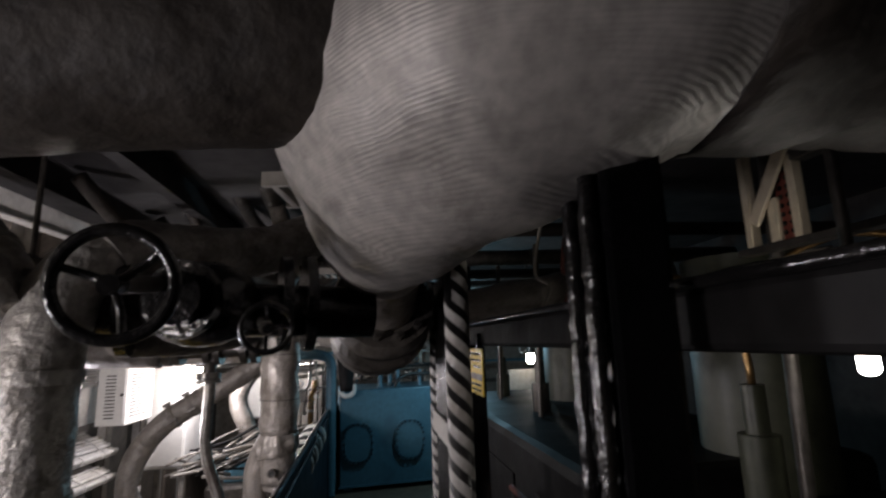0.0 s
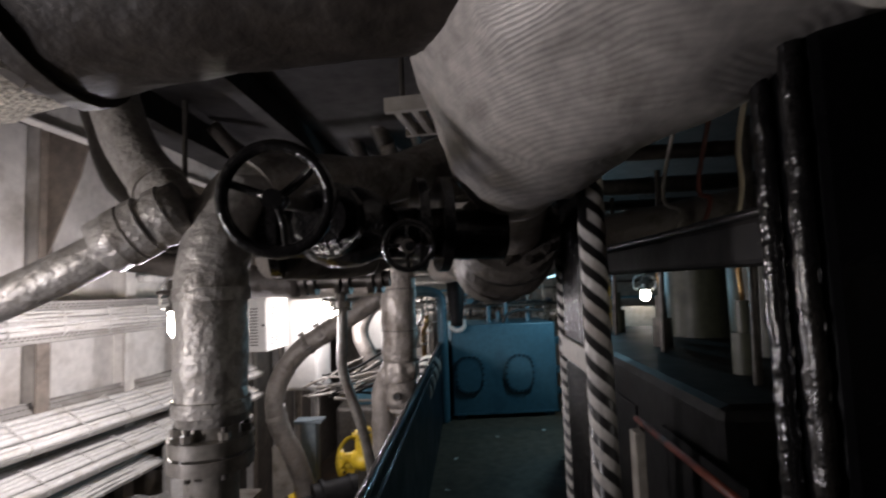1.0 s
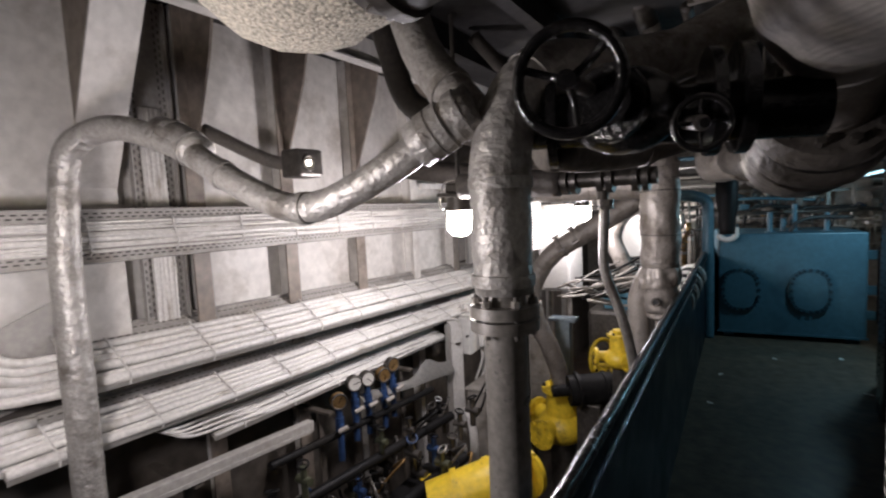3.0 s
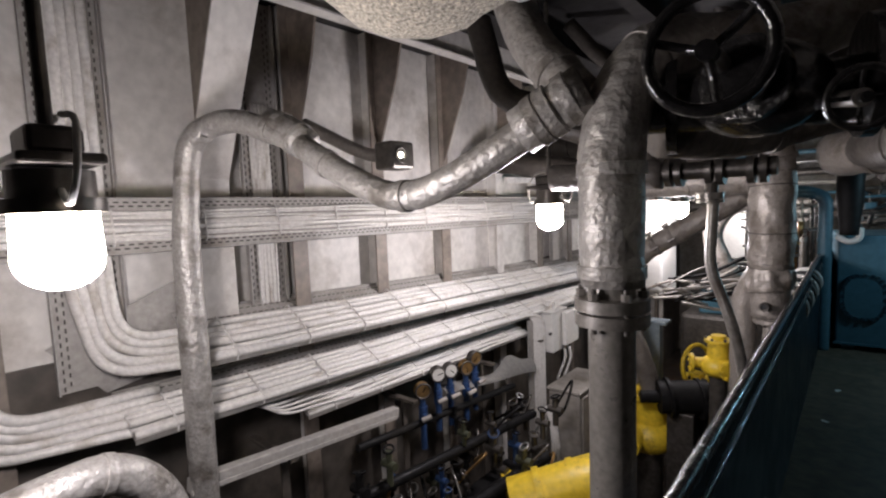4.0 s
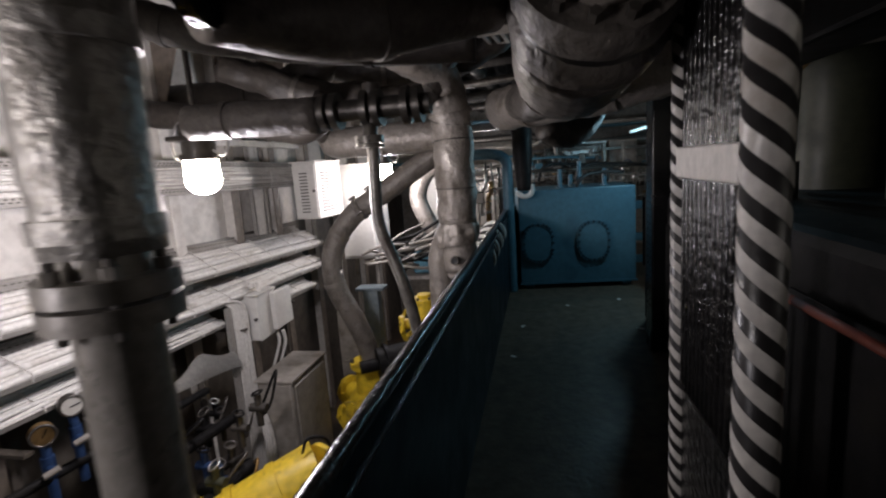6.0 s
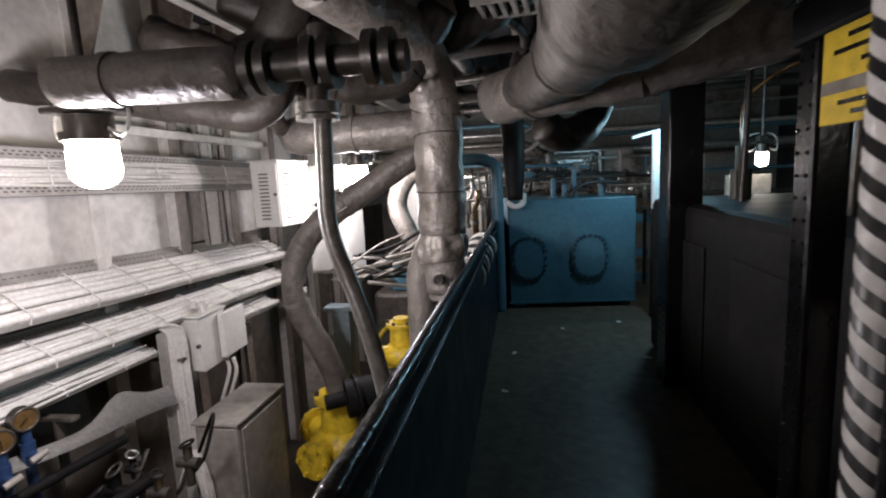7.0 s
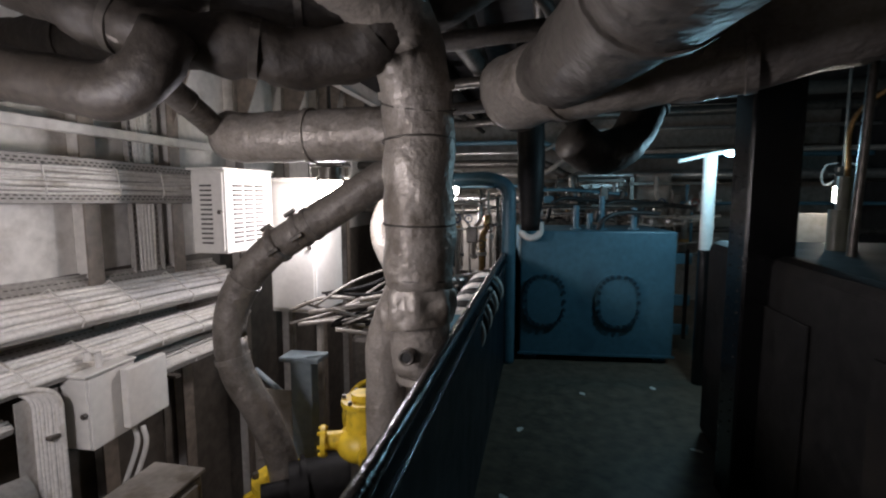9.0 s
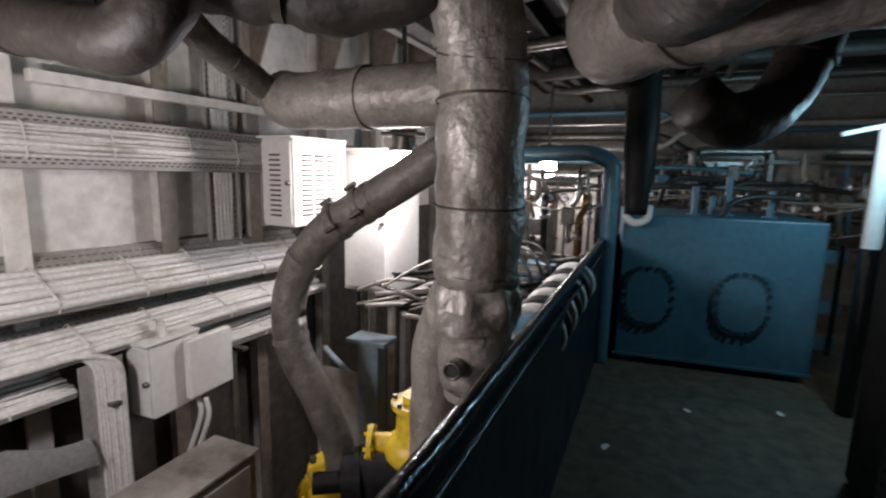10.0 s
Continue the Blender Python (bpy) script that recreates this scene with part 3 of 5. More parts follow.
line = fine(spline([(2.1, 0.75, 2.30), (1.5, 0.72, 2.27), (1.10, 0.66, 2.24), (0.79, 0.70, 2.16), (0.63, 0.89, 2.065), (0.57, 1.14, 1.955), (0.565, 1.36, 1.865)]), 0.03)
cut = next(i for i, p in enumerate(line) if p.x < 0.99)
part("lagging", tube(B(), [p - O for p in line[cut:]], [0.285, 0.285, 0.28, 0.255, 0.208, 0.150, 0.10], 56, 0.09, 6), CLOTH, dt, "cloth lagging", smooth=180)
# same duct in a darker colour where it falls into shade
part("sooty_lagging", tube(B(), [p - O for p in line[:cut + 2]], [0.27, 0.28, 0.288], 56, 0.09, 6), BROWN, dt, "brown lagging, darkened for the unlit end", smooth=180)
part("neck", tube(B(), [p - O for p in fine(spline([(0.565, 1.34, 1.87), (0.565, 1.45, 1.83), (0.565, 1.55, 1.785)]), 0.03)], 0.095, 24, 0.03), LAGGING, dt, smooth=180)
ax = Vector((-0.10, 0.75, -0.40)).normalized()
# collars carry that blocked light as a darker grey
for k, m in ((0.0, GREY_LAG), (0.085, GREY_LAG)):
    part("collar", tube(B(), fine([ax * k, ax * (k + 0.07)], 0.02), [0.150, 0.160, 0.160, 0.155], 36, 0.04, 14), m, dt, "grey lagged collar", smooth=50)
part("collar_seam", tube(B(), [ax * 0.066, ax * 0.089], 0.150, 36), TAPE_B, dt, "black seam between the collars", smooth=40)
sd = ax.orthogonal().normalized()
for i in range(12):
    e = (sd * math.cos(i * 0.5236) + ax.cross(sd) * math.sin(i * 0.5236)) * 0.125
    part("bolt", rod(B(), e - ax * 0.022, e + ax * 0.004, 0.012, seg=6), DULL, dt)
pipe("lagged_overhead_pipe", [(0.545, 1.66, 1.72), (0.53, 1.90, 1.685), (0.535, 2.30, 1.735), (0.50, 2.95, 1.76), (0.34, 3.56, 1.77), (0.24, 3.84, 1.78), (0.34, 4.5, 1.95), (0.4, 5.0, 2.3)], 0.125, GREY_LAG, "lagged overhead pipe with black seams running along the walkway", 0.20, (0.05, 0.3, 0.62), 0.06, taper=[0.150, 0.140, 0.12, 0.112, 0.105, 0.10, 0.10])
pipe("far_duct", [(0.24, 3.68, 1.77), (0.36, 3.47, 1.765), (0.52, 3.34, 1.765), (0.85, 3.24, 1.79), (1.3, 3.1, 1.88), (2.4, 2.9, 2.05)], 0.125, LAGGING, "lagged pipe crossing over the walkway", 0.2, (0.12, 0.3), 0.08, 26)
pipe("second_far_duct", [(0.5, 4.6, 1.72), (0.62, 4.7, 1.63), (0.80, 4.85, 1.68), (0.95, 4.95, 1.95), (1.0, 5.0, 2.5)], 0.115, BROWN, "dark lagged bend hanging above the deck", 0.2, (0.5,), 0.08)
# ---- pipes on the machinery side ----
pipe("main_pipe", [(-0.075, 1.065, -1.1), (-0.075, 1.065, 1.40)], 0.050, PIPE_PAINT, "silver painted vertical pipe below the lagged riser", 0.1, (0.3, 0.6), 0.0)
mfl = thing("riser_flange", "pair of bolted flanges with tall studs on the vertical pipe", "flange", (-0.075, 1.065, 1.305))
for z in (0.0, 0.032):
    part("disc", rod(B(), (0, 0, z - 0.013), (0, 0, z + 0.013), 0.079, seg=36), PIPE_PAINT, mfl, smooth=40)
for k in range(6):
    a = 2 * math.pi * (k + 0.3) / 6
    c, sn = 0.064 * math.cos(a), 0.064 * math.sin(a)
    sd6 = part("stud", rod(B(), (c, sn, -0.026), (c, sn, 0.070), 0.006, seg=8), DULL, mfl, smooth=40)
    part("nut", rod(B(), (c, sn, 0.046), (c, sn, 0.060), 0.011, seg=6), PIPE_PAINT, sd6)
pipe("lagged_riser", [(-0.075, 1.065, 1.375), (-0.075, 1.07, 1.74), (-0.02, 1.16, 1.88), (0.22, 1.5, 1.92), (0.5, 1.7, 2.1)], 0.068, CRINKLED, "thick wrinkled lagged riser pipe", 0.12, (0.03, 0.2, 0.42), 0.09, 28)
pipe("swan_neck_sleeve", [(-0.12, 1.05, 1.80), (-0.19, 1.035, 1.762), (-0.265, 1.02, 1.72)], 0.056, CRINKLED, "thicker foil sleeve where the swan neck meets the riser", 0.05, (0.08, 0.5, 0.92), 0.12, 26)
pipe("swan_neck_sleeve", [(-1.05, 0.98, 1.775), (-1.13, 0.98, 1.82), (-1.22, 0.965, 1.858)], 0.055, CRINKLED, "thicker foil sleeve on the top of the swan neck", 0.05, (0.1, 0.9), 0.10, 26)
pipe("swan_neck_pipe", [(-0.15, 1.04, 1.78), (-0.40, 1.0, 1.64), (-0.64, 0.99, 1.57), (-0.92, 0.98, 1.69), (-1.13, 0.965, 1.815), (-1.39, 0.89, 1.90), (-1.565, 0.83, 1.84), (-1.605, 0.81, 1.5), (-1.615, 0.80, 0.05), (-1.615, 0.80, -1.1)], 0.042, CRINKLED, "silver lagged pipe dipping in a swan neck beside the hull", 0.16, (0.10, 0.16, 0.21), 0.06, taper=[0.040, 0.040, 0.041, 0.046, 0.052, 0.052, 0.052, 0.052, 0.052, 0.052])
pipe("low_elbow_pipe", [(-1.20, -0.6, 0.72), (-1.20, 0.15, 0.86), (-1.22, 0.42, 0.88), (-1.24, 0.56, 0.70), (-1.24, 0.58, -1.1)], 0.055, CRINKLED, "silver lagged pipe elbow low beside the hull", 0.16, (0.3, 0.5), 0.06)
pipe("short_lagged_pipe", [(-0.16, 1.10, 1.79), (-0.34, 1.18, 1.98), (-0.48, 1.25, 2.3)], 0.055, CRINKLED, "short lagged pipe rising to the deckhead", 0.1, (0.2,), 0.05)
pipe("lagged_column", [(-0.07, 3.58, 1.10), (-0.07, 3.58, 1.80), (-0.13, 3.42, 2.02), (-0.4, 2.9, 2.15)], 0.122, LAGGING, "thick lagged vertical pipe beside the walkway wall", 0.18, (0.46,), 0.10, 30)
for k, (z, lean) in enumerate(((1.32, 0.03), (1.60, -0.06), (1.72, 0.25), (1.88, 0.45))):
    solo("lagging_tie", ring(B(), (-0.07 - (0.03 if k == 3 else 0), 3.58 - (0.05 if k == 3 else 0), z), (lean * 0.6, -lean, 1), 0.126, 0.0035, 34, 6), DULL, "thin wire tied round the lagged column", "wire tie", "ties round the column", smooth=180)
pipe("column_foot_pipe", [(-0.07, 3.58, 0.80), (-0.07, 3.58, 1.06)], 0.104, LAGGING, "narrower lagged pipe below the gathered sleeve", 0.1, (), 0.07, 26)
pipe("column_drain_pipe", [(-0.06, 3.58, -1.1), (-0.06, 3.58, 0.81)], 0.045, LAGGING, "thin lagged pipe under the column flange", 0.1, (0.5, 0.8), 0.04)
cf = thing("column_flange", "bolted flange under the lagged column", "flange", (-0.06, 3.58, 0.775))
for z in (0.0, 0.032):
    part("disc", rod(B(), (0, 0, z - 0.013), (0, 0, z + 0.013), 0.098, seg=30), LAGGING, cf, smooth=40)
for k in range(10):
    a = 2 * math.pi * k / 10
    part("bolt", rod(B(), (0.080 * math.cos(a), 0.080 * math.sin(a), -0.03), (0.080 * math.cos(a), 0.080 * math.sin(a), 0.062), 0.010, seg=6), DULL, cf)
pipe("side_branch_pipe", [(-0.215, 3.62, -1.1), (-0.215, 3.62, 0.90), (-0.12, 3.59, 1.08)], 0.075, LAGGING, "lagged branch pipe joining the column", 0.15, (0.3, 0.55), 0.06)
gs = thing("gathered_sleeve", "gathered lagging sleeve tied round the vertical pipe", "pipe sleeve", (-0.07, 3.58, 0.96))
bm = B()
loops = []
for k in range(16):
    f = k / 15
    loop = []
    for i in range(60):
        a = 2 * math.pi * i / 60
        fold = 0.010 * math.sin(9 * a + 2.2 * f + 0.8 * math.sin(3 * a)) * math.sin(math.pi * min(1, f * 1.1)) + 0.007 * noise.noise(Vector((3 * math.cos(a), 3 * math.sin(a), 4 * f)))
        r = 0.118 + 0.010 * math.sin(math.pi * f) + fold - 0.012 * f ** 4 + 0.012 * (1 - f) ** 3
        lean = 0.022 * math.cos(a + 0.6) * (1 - f)
        loop.append(bm.verts.new((r * math.cos(a) - 0.012 * (1 - f), r * math.sin(a), 0.175 * f + lean)))
    loops.append(loop)
for a, b in zip(loops, loops[1:]):
    for i in range(60):
        bm.faces.new((a[i], a[(i + 1) % 60], b[(i + 1) % 60], b[i]))
part("sleeve", bm, LAGGING, gs, smooth=180)
part("tie", ring(B(), (0, 0, 0.172), (0.05, 0, 1), 0.114, 0.005, 30, 6), DULL, gs, smooth=180)
nz = thing("pipe_nozzle", "small capped drain nozzle on the lagged pipe", "nozzle", (-0.085, 3.468, 0.885))
part("tube", rod(B(), (0, 0.03, 0), (0.004, -0.035, 0), 0.024), LAGGING, nz, smooth=40)
part("rim", ring(B(), (0.004, -0.036, 0), (0, 1, 0), 0.022, 0.006), DULL, nz, smooth=180)
part("bore", rod(B(), (0.004, -0.034, 0), (0.004, -0.037, 0), 0.016), RUBBER, nz)
pipe("cross_pipe", [(-0.98, 3.86, 1.68), (-0.9, 3.83, 1.66), (-0.15, 3.80, 1.66)], 0.105, LAGGING, "horizontal lagged pipe behind the column", 0.1, (0.5, 0.9), 0.05)
pipe("s_bend_pipe", [(-0.28, 4.12, 1.56), (-0.60, 4.10, 1.36), (-1.0, 4.08, 1.12), (-1.17, 4.06, 0.86), (-1.16, 4.04, 0.58), (-1.03, 4.10, 0.30), (-0.97, 4.18, 0.0), (-0.97, 4.18, -0.2)], 0.08, LAG_DARK, "lagged S-bend pipe running down to the pumps", 0.2, (0.25, 0.45, 0.6), 0.05)
for k, (at, way) in enumerate((((-0.90, 4.085, 1.185), (-0.4, -0.02, -0.24)), ((-0.78, 4.092, 1.255), (-0.4, -0.02, -0.24)))):
    pc = thing("pipe_clamp", "dark bolted clamp round the S-bend pipe", "pipe clamp", at, "clamps on the S-bend")
    w = Vector(way).normalized()
    sd = w.orthogonal().normalized()
    part("band", tube(B(), [-w * 0.02, -w * 0.012, w * 0.012, w * 0.02], [0.083, 0.094 - 0.006 * k, 0.094 - 0.006 * k, 0.083], 28, 0.06, 20), LAG_DARK, pc, smooth=50)
    for a in (0.5, 2.2, 4.0):
        e = (sd * math.cos(a) + w.cross(sd) * math.sin(a)) * 0.097
        part("bolt", rod(B(), e - w * 0.03, e + w * 0.03, 0.011, seg=6), DULL, pc)
pipe("upper_cross_pipe", [(-0.80, 2.20, 1.67), (-0.30, 2.20, 1.655)], 0.062, LAG_DARK, "dark horizontal lagged pipe", 0.1, (0.3,), 0.05)
pipe("thin_drain_pipe", [(-0.106, 2.19, 1.55), (-0.118, 2.19, 1.27), (-0.055, 2.17, 1.13), (-0.012, 2.16, 0.99), (0.018, 2.16, 0.82), (0.02, 2.16, -1.1)], 0.021, PIPE_PAINT, "thin silver painted drain pipe below a flange", 0.08, (), 0.0)
fl = thing("valve_line", "dark flanged valves on the overhead line", "valve", (-0.1, 2.2, 1.66))
part("body", rod(rod(B(), (-0.2, 0, 0), (0.2, 0, 0), 0.035), (0, 0, -0.05), (0, 0, 0.08), 0.03), DULL, fl, smooth=40)
for x in (-0.17, -0.13, -0.02, 0.02, 0.12, 0.16):
    part("flange", rod(B(), (x - 0.012, 0, 0), (x + 0.012, 0, 0), 0.062, seg=20), DULL, fl, smooth=40)
part("drop_flange", rod(rod(B(), (-0.018, -0.01, -0.115), (-0.018, -0.01, -0.09), 0.05), (-0.018, -0.01, -0.13), (-0.018, -0.01, -0.119), 0.05), PIPE_PAINT, fl, smooth=40)
part("drop_neck", rod(B(), (-0.018, -0.01, -0.12), (-0.01, 0, -0.0), 0.025), DULL, fl, smooth=40)


def valve_wheel(at, axis, r, spokes, label, tilt=0.0):
    v = thing("gate_valve", label, "valve", at)
    q = Vector(axis).to_track_quat("Z", "Y")
    part("rim", ring(B(), (0, 0, 0), axis, r, r * 0.125, 36, 10), BLACK, v, smooth=180)
    for k in range(spokes):
        a = tilt + 2 * math.pi * k / spokes
        e = q @ Vector((math.cos(a), math.sin(a), 0))
        part("spoke", tube(B(), spline([Vector((0, 0, 0)), e * r * 0.5 - q @ Vector((0, 0, 0.012)), e * r]), r * 0.085, 8), BLACK, v, smooth=180)
    part("wheel_hub", rod(B(), q @ Vector((0, 0, -0.02)), q @ Vector((0, 0, 0.02)), r * 0.19), BLACK, v, smooth=40)
    part("stem", rod(B(), (0, 0, 0), q @ Vector((0, 0, -0.26)), 0.014), DULL, v, smooth=40)
    return v


gv = valve_wheel((0.165, 0.80, 1.758), (0.10, -1, -0.12), 0.078, 3, "black cast gate valve with a three-spoked wheel under the deckhead", radians(40))
bm = ball(B(), (0.01, 0.35, 0), 0.10, 16, (1.2, 1, 0.9))
rod(bm, (-0.19, 0.35, 0), (0.36, 0.47, -0.02), 0.06, seg=18)
part("body", bm, BLACK, gv, smooth=60)
for x in (-0.16, 0.16, 0.21):
    part("flange", rod(B(), (x, 0.38, 0), (x + 0.02, 0.385, 0), 0.105, seg=22), BLACK, gv, smooth=40)
part("bonnet", rod(rod(B(), (0.01, 0.35, 0), (0.005, 0.19, 0.0), 0.05), (0.01, 0.25, 0), (0.005, 0.23, 0), 0.075), BLACK, gv, smooth=40)
valve_wheel((0.33, 1.02, 1.70), (0.25, -1, -0.15), 0.045, 4, "small black four-spoked valve beside the gate valve")
pipe("valve_line_pipe", [(-0.02, 1.25, 1.72), (0.1, 1.5, 1.72), (0.35, 1.7, 1.80)], 0.07, LAG_DARK, "dark lagged pipe behind the valve", 0.1, (0.5,), 0.06)


# ---- cabinets and boxes on the hull side ----
def cabinet(name, label, at, size, rz=0, louvres=(), latch=True, material=None):
    c = thing(name, label, "electrical box", at, rz=rz)
    w, d, h = size
    part("body", box(B(), (0, 0, 0), (w, d, h), 0.006), material or WHITE, c)
    part("door", box(B(), (w * 0.04, -0.012, h * 0.03), (w * 0.96, -0.001, h * 0.97), 0.004), material or WHITE, c)
    part("hood", box(B(), (-0.012, -0.025, h), (w + 0.012, d, h + 0.012), 0.003), material or WHITE, c)
    for cx, wid, n, face in louvres:
        for k in range(n):
            z = h * 0.12 + k * h * 0.74 / n
            bm = B()
            if face == "front":
                box(bm, (cx - wid / 2, -0.022, z), (cx + wid / 2, -0.013, z + 0.009), 0.002)
            else:
                box(bm, (w + 0.001, cx - wid / 2, z), (w + 0.010, cx + wid / 2, z + 0.009), 0.002)
            part("louvre", bm, SLOT, c)
    if latch:
        part("latch", rod(B(), (w * 0.9, -0.03, h * 0.5), (w * 0.9, -0.012, h * 0.5), 0.012), DULL, c)
    return c


cabinet("louvred_cabinet", "white louvred electrical cabinet hung on the hull", (-1.555, 4.33, 1.10), (0.215, 0.44, 0.46), -3, ((0.105, 0.07, 13, "front"), (0.10, 0.075, 13, "side"), (0.20, 0.075, 13, "side"), (0.30, 0.075, 13, "side")))
cabinet("tall_white_cabinet", "plain white electrical cabinet beneath the cross pipe", (-1.38, 4.82, 0.66), (0.33, 0.36, 0.86), -4)
tall = bpy.data.objects["tall_white_cabinet"]
for x in (0.05, 0.26):
    part("leg", box(B(), (x, 0.1, -1.76), (x + 0.03, 0.14, 0.0)), DIRTY, tall)
jb = cabinet("junction_box", "white junction box with a side switch on the hull brackets", (-1.72, 3.64, 0.29), (0.14, 0.26, 0.34), 2)
part("switch_box", box(B(), (0.145, 0.16, 0.03), (0.185, 0.42, 0.32), 0.008), WHITE, jb)
for x in (0.04, 0.1):
    part("cable_gland", rod(B(), (x, 0.1, 0.33), (x, 0.1, 0.42), 0.016), WHITE, jb, smooth=40)
for x in (0.12, 0.17):
    part("conduit", tube(B(), spline([Vector((x, 0.25, 0.0)), Vector((x + 0.01, 0.25, -0.1)), Vector((x - 0.05, 0.22, -0.3))]), 0.012, 8), WHITE, jb, smooth=180)
pd = thing("pedestal_box", "grimy white pedestal starter box standing on the bilge", "electrical box", (-1.47, 3.34, -1.1))
part("body", box(B(), (0, 0, 0.0), (0.26, 0.52, 1.21), 0.02), DIRTY, pd)
part("door", box(B(), (0.261, 0.03, 0.45), (0.272, 0.47, 1.18), 0.006), DIRTY, pd)
part("top_cap", box(B(), (-0.01, -0.01, 1.21), (0.27, 0.53, 1.23), 0.006), DIRTY, pd)
# stiff brackets under the trays
for y in (1.2, 2.0, 2.8, 3.5, 4.2):
    b = thing("tray_bracket", "angle bracket carrying the cable trays, its white darkened for shade", "bracket", (-2.0, y, 0.0), "tray brackets")
    # upright and arm coloured dark for the shade under the trays
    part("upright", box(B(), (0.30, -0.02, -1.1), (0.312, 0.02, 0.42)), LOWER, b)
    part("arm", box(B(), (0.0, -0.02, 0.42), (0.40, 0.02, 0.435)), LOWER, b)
sh = thing("bent_cover_plate", "worn pale cover strip resting on the tray brackets", "cover plate", (-1.62, 0.75, 0.515))
part("plate", box(B(), (-0.03, 0.0, -0.035), (0.02, 1.12, 0.025), 0.006, pose(0, 0, 0, -5, 0, 0)), TRAY, sh)
part("lip", box(B(), (0.021, 0.0, -0.035), (0.026, 1.10, -0.015), 0.002, pose(0, 0, 0, -5, 0, 0)), TRAY, sh)
wp = thing("guard_plate", "worn pale bent guard plate beside the pressure gauges", "cover plate", (-1.62, 0, 0))
bm = B()
rows = []
for k in range(22):
    f = k / 21
    y = 2.30 + 1.12 * f
    lo = 0.375 - 0.18 * f + 0.006 * math.sin(9 * f)
    wide = 0.045 + 0.09 * math.exp(-((f - 0.72) / 0.12) ** 2) + 0.06 * max(0, f - 0.6) / 0.4
    rows.append([bm.verts.new((0.012 * math.sin(7 * f) - 0.05 * g * g, y, lo + wide * g)) for g in (0, 0.33, 0.66, 1)])
for a, b in zip(rows, rows[1:]):
    for g in range(3):
        bm.faces.new((a[g], b[g], b[g + 1], a[g + 1]))
bmesh.ops.solidify(bm, geom=bm.faces[:], thickness=0.004)
part("plate", bm, TAPE_W, wp, smooth=50)
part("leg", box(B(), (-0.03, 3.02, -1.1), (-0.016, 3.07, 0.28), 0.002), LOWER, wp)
# ---- pressure gauges ----
for i, (y, z) in enumerate(((1.98, 0.50), (2.12, 0.56), (2.24, 0.55), (2.40, 0.52), (2.50, 0.56))):
    g = thing("pressure_gauge", "round brass-rimmed pressure gauge on a blue valve stem", "gauge", (-1.62, y + 0.1, z - 0.03), "pressure gauges", rz=58 + 4 * i)
    part("case", rod(B(), (0, 0.02, 0), (0, -0.022, 0), 0.048, seg=24), BRASS if i in (0, 3) else DULL, g, smooth=40)
    f = part("dial", rod(B(), (0, -0.020, 0), (0, -0.024, 0), 0.040, seg=24), DIAL if i in (1, 2) else BRASS, g, "grimy dial face", smooth=40)
    part("needle", box(B(), (-0.002, -0.027, -0.008), (0.002, -0.025, 0.03), 0, pose(0, 0, 0, 0, 30 + 50 * i, 0)), BLACK, f)
    part("bezel", ring(B(), (0, -0.022, 0), (0, 1, 0), 0.044, 0.006, 24, 6), DULL, g, smooth=180)
    part("stem", rod(B(), (0, 0, -0.045), (0, 0, -0.36), 0.019), BLUE_VALVE, g, smooth=40)
    part("valve", rod(rod(B(), (0, 0, -0.10), (0, 0, -0.19), 0.026), (0, 0.0, -0.15), (0, -0.07, -0.15), 0.018), BLUE_VALVE, g, "blue needle valve", smooth=40)
    part("tap", rod(B(), (-0.028, -0.078, -0.15), (0.028, -0.078, -0.135), 0.014), DIRTY, g)
mf = thing("valve_manifold", "cluttered dark valve manifold with small wheels and bent pipes", "manifold", (-1.35, 1.9, 0.0))
part("header", rod(B(), (-0.15, -0.45, 0.14), (0.0, 1.0, 0.10), 0.03), FLAT_BLACK, mf, smooth=40)
part("lower_header", rod(B(), (0.05, -0.35, -0.10), (0.15, 0.9, -0.12), 0.04), FLAT_BLACK, mf, smooth=40)
part("rear_header", rod(B(), (-0.30, -0.3, 0.30), (-0.22, 1.1, 0.22), 0.022), FLAT_BLACK, mf, smooth=40)
part("bearer", box(B(), (-0.1, -0.3, -1.1), (0.1, 0.8, -0.16), 0.02), FLAT_BLACK, mf)
rnd = random.Random(4)
for i in range(34):
    y = -0.45 + i * 0.045 + rnd.uniform(-0.03, 0.03)
    x = -0.25 + 0.004 * i + rnd.uniform(-0.06, 0.32)
    z = 0.12 + rnd.uniform(-0.22, 0.16) - 0.25 * max(0, x)
    s = rnd.uniform(0.6, 1.15)
    v = part("valve", rod(rod(B(), (x, y, z - 0.14), (x, y, z + 0.05 * s), 0.020 * s, seg=10), (x - 0.05 * s, y, z - 0.03), (x + 0.05 * s, y, z - 0.03), 0.024 * s, seg=10), rnd.choice((DULL, BLUE_VALVE, FLAT_BLACK, GREEN, DULL)), mf, smooth=40)
    part("wheel", ring(B(), (x, y, z + 0.06 * s), (rnd.uniform(-0.5, 0.6), rnd.uniform(-0.6, 0.3), 1), 0.030 * s, 0.006, 14, 6), rnd.choice((BLUE_VALVE, DULL, DULL, FLAT_BLACK, STEEL, FLAT_BLACK)), v, smooth=180)
    if i % 3 == 0:
        part("bent_pipe", tube(B(), spline([Vector((x, y, z - 0.1)), Vector((x + 0.05, y + 0.05, z - 0.02)), Vector((x + rnd.uniform(-0.1, 0.15), y + 0.12, z + rnd.uniform(0.0, 0.15))), Vector((x - 0.1, y + 0.2, z - 0.1))]), 0.009, 8), rnd.choice((FLAT_BLACK, DULL, BRASS)), mf, smooth=180)

